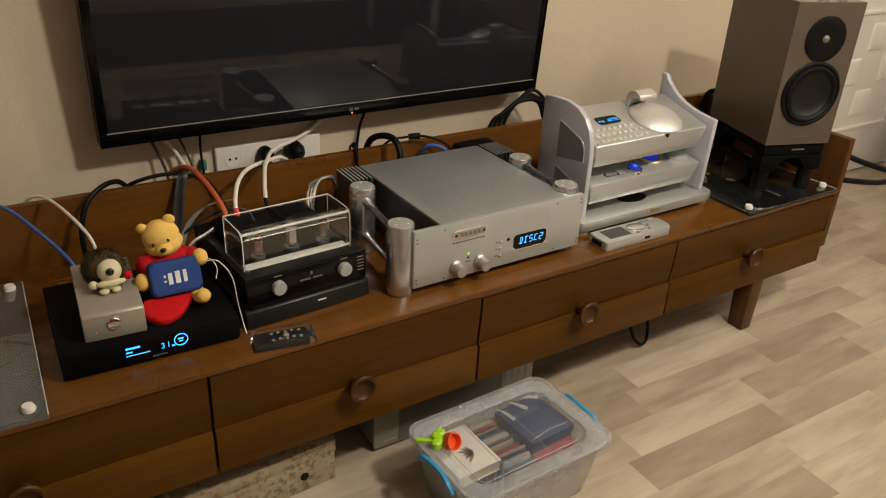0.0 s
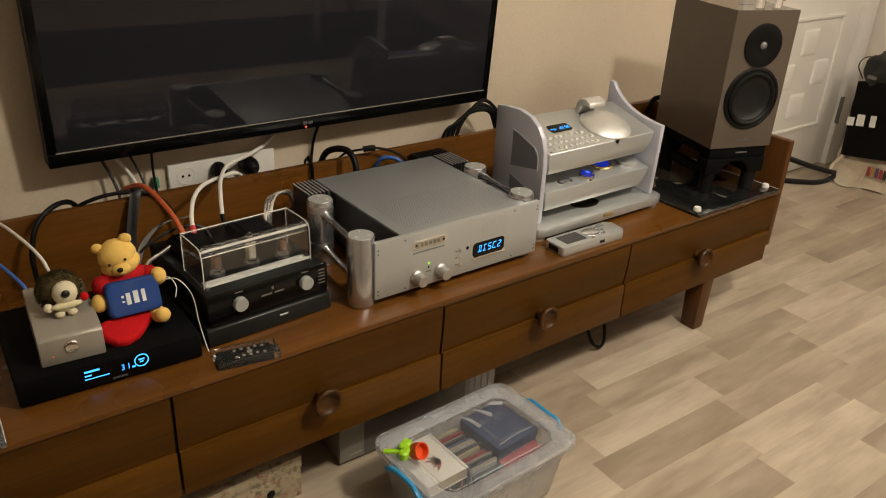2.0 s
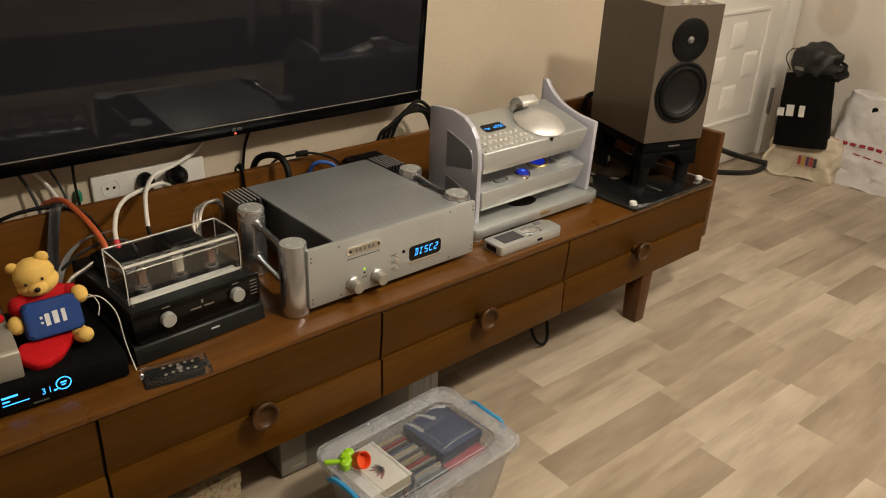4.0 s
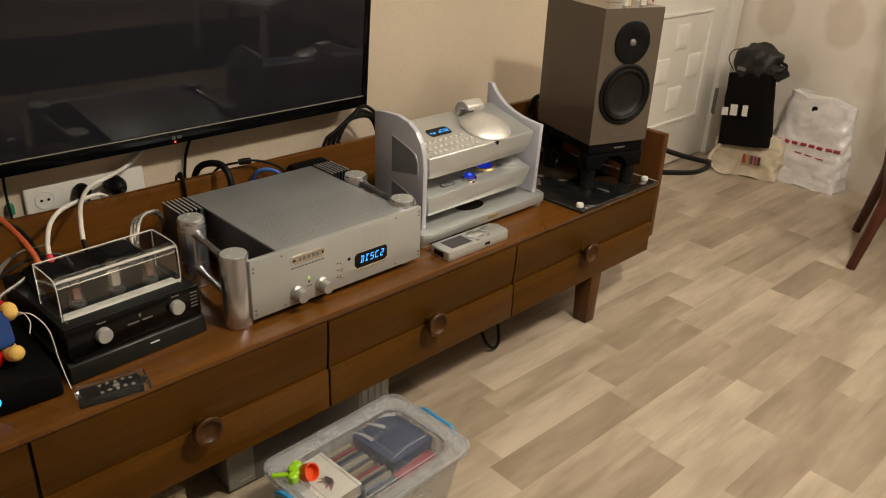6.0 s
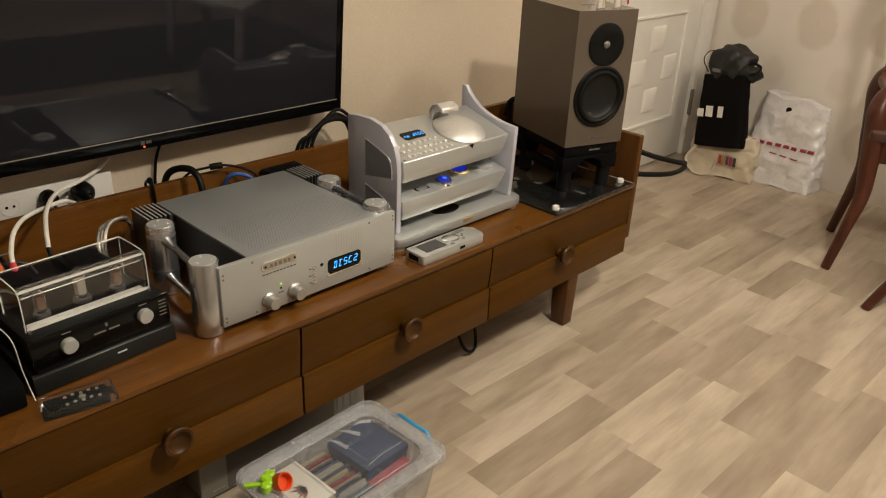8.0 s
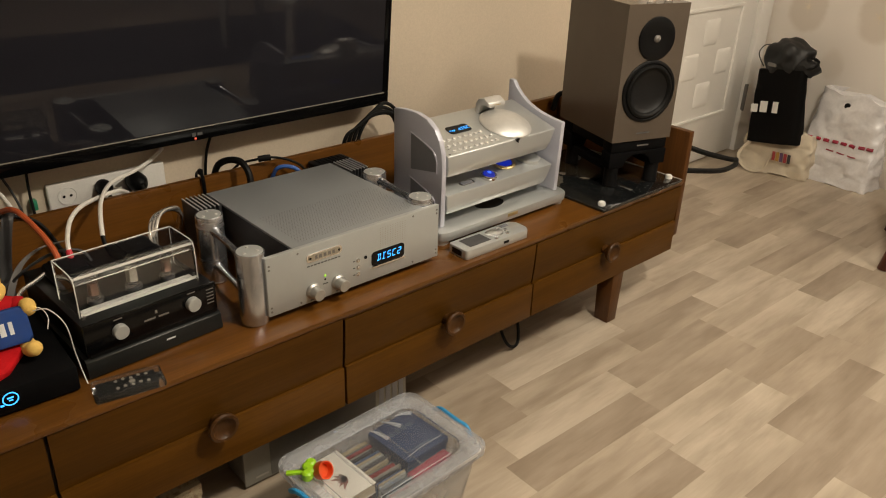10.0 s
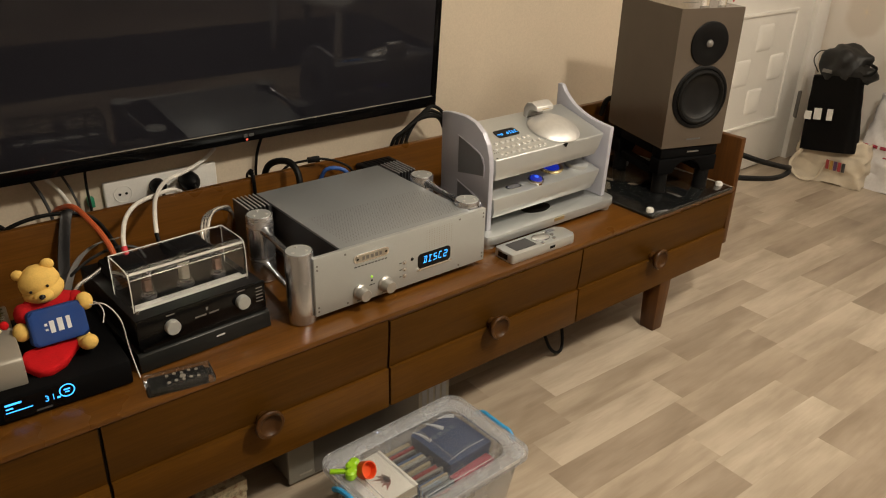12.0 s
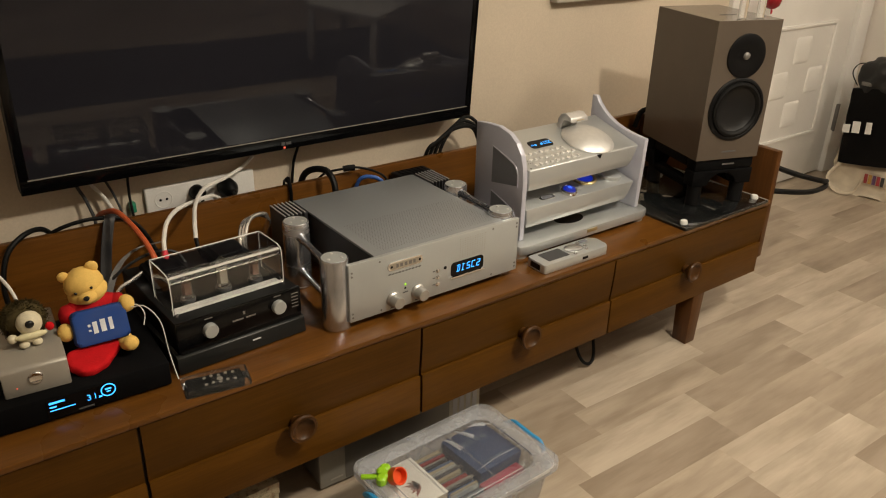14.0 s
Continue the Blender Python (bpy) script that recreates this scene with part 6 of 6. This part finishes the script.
def corner_bags():
    east = lambda y, x, z, turn=0: pose(x, y, z, 0, 0, -90 - 5.5 + turn)
    t = thing("tote_bag", "slumped cream canvas tote bag on the floor with a striped print", "bag", east(1.415, 3.285, 0.0, 10))
    bm = bag_body(0.29, 0.15, 0.175, 26, 0.45)
    part("body", crumpled(crumpled(bm, 0.020, 9.0), 0.008, 24.0), CANVAS, t, smooth=70)
    for k, c in enumerate(((0.35, 0.05, 0.05), (0.45, 0.25, 0.06), (0.12, 0.06, 0.14), (0.38, 0.05, 0.06), (0.05, 0.05, 0.05))):
        part("print_stripe", moved(box(-0.006, 0.006, -0.001, 0.001, -0.020, 0.020), pose(0.01 + 0.016 * k, -0.090, 0.085, 8, 0, 0)), plain("stripe_print", c, 0.7), t, smooth=0)
    part("handle", swept([(-0.10, -0.07, 0.13), (-0.13, -0.11, 0.06), (-0.08, -0.12, 0.012), (-0.02, -0.11, 0.02), (0.00, -0.09, 0.08)], 0.008, 8, 6, 0.3), CANVAS, t, "cream canvas handle")
    b = thing("carrier_bag", "black card carrier bag with a white mark, standing in the corner", "bag", east(1.425, 3.235, 0.130, 4) @ pose(0, 0, 0, -4, -8, 0))
    bm = bag_body(0.222, 0.08, 0.300, 14, 0.6)
    part("body", crumpled(bm, 0.006, 7.0), CARRIER, b, smooth=60)
    bars("mark", ((-0.052, -0.004, 0.030, 0.034), (-0.012, 0.004, 0.032, 0.046), (0.038, 0.004, 0.024, 0.046)), WHITE, b, pose(-0.032, -0.041, 0.145, 84, 0, 0), "plain white mark")
    part("handle", swept([(-0.085, 0.0, 0.31), (-0.105, -0.01, 0.36), (-0.085, -0.01, 0.395), (-0.045, 0.0, 0.40)], 0.0022, 6), RUBBER, b, "thin black cord handle")
    c = thing("cap", "black quilted cap with a strap lying on the carrier bag", "cap", east(1.470, 3.300, 0.425, 0))
    bm = bmesh.new()
    blob(bm, (0, 0, 0.035), (0.095, 0.075, 0.088), 0, None, 0.25, 4)
    blob(bm, (0.085, -0.01, 0.020), (0.055, 0.05, 0.035), 0, None, 0.35, 3)
    part("crown", bm, BLACKCLOTH, c, smooth=60)
    part("strap", swept([(0.10, -0.045, 0.025), (0.135, -0.045, 0.030), (0.145, -0.03, 0.055), (0.115, -0.02, 0.065)], 0.006, 8, 6, 0.5), RUBBER, c, "black webbing strap")
    part("buckle", box(-0.045, -0.005, -0.078, -0.070, 0.012, 0.026, 0.002), GREY, c)
    w = thing("polythene_bag", "full white polythene bag with dark red print, standing", "bag", east(1.190, 3.362, 0.0, 0) @ Matrix.Diagonal((0.95, 0.95, 0.95, 1)))
    bm = bag_body(0.325, 0.15, 0.385, 44, 0.72)
    bm = crumpled(crumpled(crumpled(bm, 0.008, 8.0), 0.0085, 24.0), 0.0034, 62.0)
    for v in bm.verts:
        v.co.z += 0.010 * math.sin(v.co.x * 40) * max(0, v.co.z / 0.385) - 0.05 * max(0, v.co.x) * max(0, v.co.z / 0.385)
    skin = BVHTree.FromBMesh(bm)
    part("body", bm, POLY, w, smooth=40)

    def on_bag(x, z):
        hit = skin.ray_cast(Vector((x, -0.4, z)), Vector((0, 1, 0)))[0]
        return hit if hit else Vector((x, -0.07, z))

    # the print as plain bars
    stroke = [[(x, 0.130 + 0.010 * k / 7), (x + 0.010, 0.131 + 0.010 * k / 7), (x + 0.021, 0.130 + 0.010 * k / 7)] for k, x in enumerate((-0.132, -0.096, -0.062, -0.028, 0.006, 0.040, 0.074, 0.104))]
    stroke += [[(x, 0.095), (x + 0.014, 0.094), (x + 0.030, 0.095)] for x in (-0.045, 0.0, 0.045)]
    for line in stroke:
        part("print_stroke", swept([on_bag(p.x, p.z) + Vector((0, -0.001, 0)) for p in smooth_line([(1.12 * x + 0.004, 0, z + 0.046) for x, z in line], 4)], 0.0075 if line[0][1] > 0.11 else 0.0028, 8, 2, 0.9), REDPRINT, w)
    part("handle_hole", moved(turned([(0.0, 0), (0.013, 0), (0.013, 0.003), (0.0, 0.003)], 16), Matrix.Translation(on_bag(-0.015, 0.335)) @ pose(0, 0.001, 0, 80, 0, 0)), BLACK, w, "dark oval handle hole")
    part("torn_corner", crumpled(moved(prism([(-0.05, 0), (0.03, 0.01), (0.06, 0.03), (-0.02, 0.025)], 0.004, "y", 0.001), pose(-0.10, 0, 0.375)), 0.004, 20), POLY, w)
    return w


corner_bags()


def dining_chair():
    c = thing("dining_chair", "dark red-brown wooden dining chair with curved back legs", "chair")
    ux, uy = 0.953, 0.302
    foot = [Vector((2.642, 0.722, 0)), Vector((2.642 + 0.36 * ux, 0.722 + 0.36 * uy, 0))]
    for f in foot:
        s = f - foot[0]
        line = [s + Vector(p) for p in ((2.642, 0.726, 0.0), (2.668, 0.704, 0.15), (2.700, 0.694, 0.25), (2.722, 0.705, 0.34), (2.738, 0.716, 0.43), (2.754, 0.728, 0.51), (2.776, 0.726, 0.555), (2.812, 0.720, 0.580))]
        part("back_leg", swept(line, 0.02, 12, 6, 0.85, [0.017, 0.020, 0.026, 0.032, 0.036, 0.038, 0.034, 0.026]), REDWOOD, c)
    fx, fy = 0.302, -0.953
    for k in (0, 1):
        b = foot[0] + Vector((ux, uy, 0)) * 0.34 * k + Vector((0.09 + fx * 0.36, fy * 0.36, 0))
        part("front_leg", swept([b, b + Vector((0.005, 0.0, 0.2)), b + Vector((0, 0, 0.42))], 0.02, 10, 4, 1, [0.016, 0.019, 0.024]), REDWOOD, c)
    for f in foot:
        s = f - foot[0]
        part("back_upright", swept([s + Vector(p) for p in ((2.806, 0.720, 0.575), (2.826, 0.735, 0.70), (2.834, 0.745, 0.85), (2.846, 0.765, 1.0))], 0.02, 10, 5, 0.8, [0.024, 0.020, 0.019, 0.016]), REDWOOD, c)
    part("top_rail", swept([(2.842, 0.762, 0.965), (3.01, 0.822, 0.985), (3.19, 0.872, 0.965)], 0.045, 10, 6, 0.4), REDWOOD, c)
    m = pose(2.715, 0.705, 0, 0, 0, math.degrees(math.atan2(uy, ux)))
    st = part("seat", moved(box(-0.01, 0.37, -0.40, 0.02, 0.425, 0.468, 0.012, 3), m), plain("dark_seat_leather", (0.07, 0.03, 0.022), 0.5, 0, 0.2, 20.0, 0.5, 200), c, "dark padded seat")
    part("seat_rail", moved(box(0.005, 0.355, -0.385, 0.005, 0.36, 0.4245, 0.004), m), REDWOOD, c)
    part("back_rail", moved(swept([(0.100, -0.012, 0.552), (0.22, 0.008, 0.566), (0.40, -0.008, 0.556)], 0.026, 8, 6, 0.4), m), REDWOOD, c)
    return c


dining_chair()


def dining_table():
    t = thing("dining_table", "dark red-brown wooden dining table with curved legs", "table")
    part("tabletop", prism(rounded_rect(0.86, 1.30, 0.06, 6, 3.06, -0.30), 0.03, "z", 0.006, 0.73), REDWOOD, t)
    part("apron", joined(box(2.72, 3.40, 0.20, 0.222, 0.64, 0.7298), box(2.72, 3.40, -0.82, -0.80, 0.64, 0.7298), box(2.70, 2.7198, -0.82, 0.222, 0.64, 0.7298), box(3.4002, 3.42, -0.82, 0.222, 0.64, 0.7298)), REDWOOD, t, smooth=0)
    for x, y, sx, sy in ((2.444, 0.535, 1, -1), (2.46, -1.10, 1, 1), (3.40, 0.33, -0.1, -0.5), (3.40, -1.0, -0.1, 0.5)):
        part("leg", swept([(x, y, 0.0), (x + 0.05 * sx, y + 0.045 * sy, 0.10), (x + 0.14 * sx, y + 0.14 * sy, 0.28), (x + 0.22 * sx, y + 0.24 * sy, 0.5), (x + 0.29 * sx, y + 0.34 * sy, 0.729)], 0.02, 10, 5, 0.8, [0.016, 0.019, 0.023, 0.025, 0.027]), REDWOOD, t)
    return t


dining_table()


def low_stool():
    t = thing("stool", "low square white wooden stool with straight legs", "stool", pose(2.155, -0.385, 0.0, 0, 0, -32.5))
    part("seat", box(-0.20, 0.20, -0.20, 0.20, 0.272, 0.300, 0.004), WHITE, t)
    for x in (-0.178, 0.178):
        for y in (-0.178, 0.178):
            part("leg", box(x - 0.017, x + 0.017, y - 0.017, y + 0.017, 0, 0.2718, 0.002), WHITE, t)
    return t


low_stool()
bm = box(-0.9, 2.75, -0.88, -0.20, 0.0005, 0.005, 0.002)
solid("rug", bm, plain("dark_rug_pile", (0.020, 0.020, 0.026), 0.95, 0, 0.3, 8.0, 0.8, 260), "dark blue-grey rug on the laminate floor", "rug")


# ---- floor strips, last ----
def floor_strips():
    rng = random.Random(21)
    pieces_mat, rest_mat = laminate("greige_laminate_strip", False), laminate("greige_laminate_rest", True)
    w, y_ref, gap = 0.0905, 0.392, 0.00004
    # the strips run a little askew to the wall
    skew = Matrix.Translation((1.9, y_ref, 0)) @ Matrix.Rotation(-0.022, 4, "Z") @ Matrix.Translation((-1.9, -y_ref, 0))
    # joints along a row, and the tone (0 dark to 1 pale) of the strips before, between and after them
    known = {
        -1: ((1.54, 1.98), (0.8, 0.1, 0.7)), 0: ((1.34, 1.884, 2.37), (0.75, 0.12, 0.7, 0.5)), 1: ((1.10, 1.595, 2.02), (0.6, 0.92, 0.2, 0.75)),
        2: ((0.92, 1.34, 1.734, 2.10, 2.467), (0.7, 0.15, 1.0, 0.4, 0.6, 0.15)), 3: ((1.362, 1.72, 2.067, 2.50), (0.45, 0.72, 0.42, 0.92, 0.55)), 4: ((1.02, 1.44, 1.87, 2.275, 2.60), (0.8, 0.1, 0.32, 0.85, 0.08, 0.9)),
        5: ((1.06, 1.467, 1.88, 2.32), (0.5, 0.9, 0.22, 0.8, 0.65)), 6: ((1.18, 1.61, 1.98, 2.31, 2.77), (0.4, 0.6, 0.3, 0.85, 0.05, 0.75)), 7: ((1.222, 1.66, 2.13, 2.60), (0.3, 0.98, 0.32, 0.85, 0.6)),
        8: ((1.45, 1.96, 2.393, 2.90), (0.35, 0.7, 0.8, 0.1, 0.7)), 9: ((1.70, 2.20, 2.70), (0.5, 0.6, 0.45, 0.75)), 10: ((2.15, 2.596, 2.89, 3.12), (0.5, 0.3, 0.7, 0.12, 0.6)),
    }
    lengths = (0.36, 0.44, 0.52, 0.60)
    shared = {}
    rest = bmesh.new()
    first, last = math.floor((Y0 - y_ref) / w), math.floor((Y1 + 0.04 - y_ref) / w)

    def piece(bm, x0, x1, y0, y1):
        t = 0.00008
        lo = [bm.verts.new((x, y, -0.008)) for x, y in ((x0, y0), (x1, y0), (x1, y1), (x0, y1))]
        mi = [bm.verts.new((x, y, -0.0001)) for x, y in ((x0, y0), (x1, y0), (x1, y1), (x0, y1))]
        up = [bm.verts.new((x, y, 0.0)) for x, y in ((x0 + t, y0 + t), (x1 - t, y0 + t), (x1 - t, y1 - t), (x0 + t, y1 - t))]
        bm.faces.new(up)
        for a, b in ((lo, mi), (mi, up)):
            for i in range(4):
                bm.faces.new((a[i], a[(i + 1) % 4], b[(i + 1) % 4], b[i]))

    for r in range(first, last + 1):
        y0 = y_ref + r * w
        joints, tones = known.get(r, ((rng.uniform(1.0, 1.6),), None))
        xs = list(joints)
        while xs[0] > X0 - 0.05:
            xs.insert(0, xs[0] - rng.choice(lengths))
        while xs[-1] < X1 + 0.12:
            xs.append(xs[-1] + rng.choice(lengths))
        for a, b in zip(xs, xs[1:]):
            a, b = max(a, X0 - 0.02), min(b, X1 + 0.05)
            if b - a < 0.02 or y0 + w < Y0 - 0.05 or y0 > Y1 + 0.05:
                continue
            near = b > 0.3 and a < 3.5 and y0 > -0.25
            if near:
                key = round(b - a, 3)
                if key not in shared:
                    bm = bmesh.new()
                    piece(bm, gap / 2, key - gap / 2, gap / 2, w - gap / 2)
                    shared[key] = mesh_of("floor_strip", bm, pieces_mat, 0)
                ob = new("floor_strip", shared[key])
                ob.parent = floor
                ob.matrix_local = skew @ Matrix.Translation((a, y0, 0))
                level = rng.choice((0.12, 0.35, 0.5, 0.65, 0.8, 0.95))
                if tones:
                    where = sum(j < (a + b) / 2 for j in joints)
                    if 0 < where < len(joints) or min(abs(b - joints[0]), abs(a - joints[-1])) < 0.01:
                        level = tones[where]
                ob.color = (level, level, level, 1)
            else:
                piece(rest, a + gap / 2, b - gap / 2, y0 + gap / 2, y0 + w - gap / 2)
    moved(rest, skew)
    ob = part("floor_strip_rest", rest, rest_mat, floor, smooth=0)
    ob["kind"] = "stuff"


floor_strips()
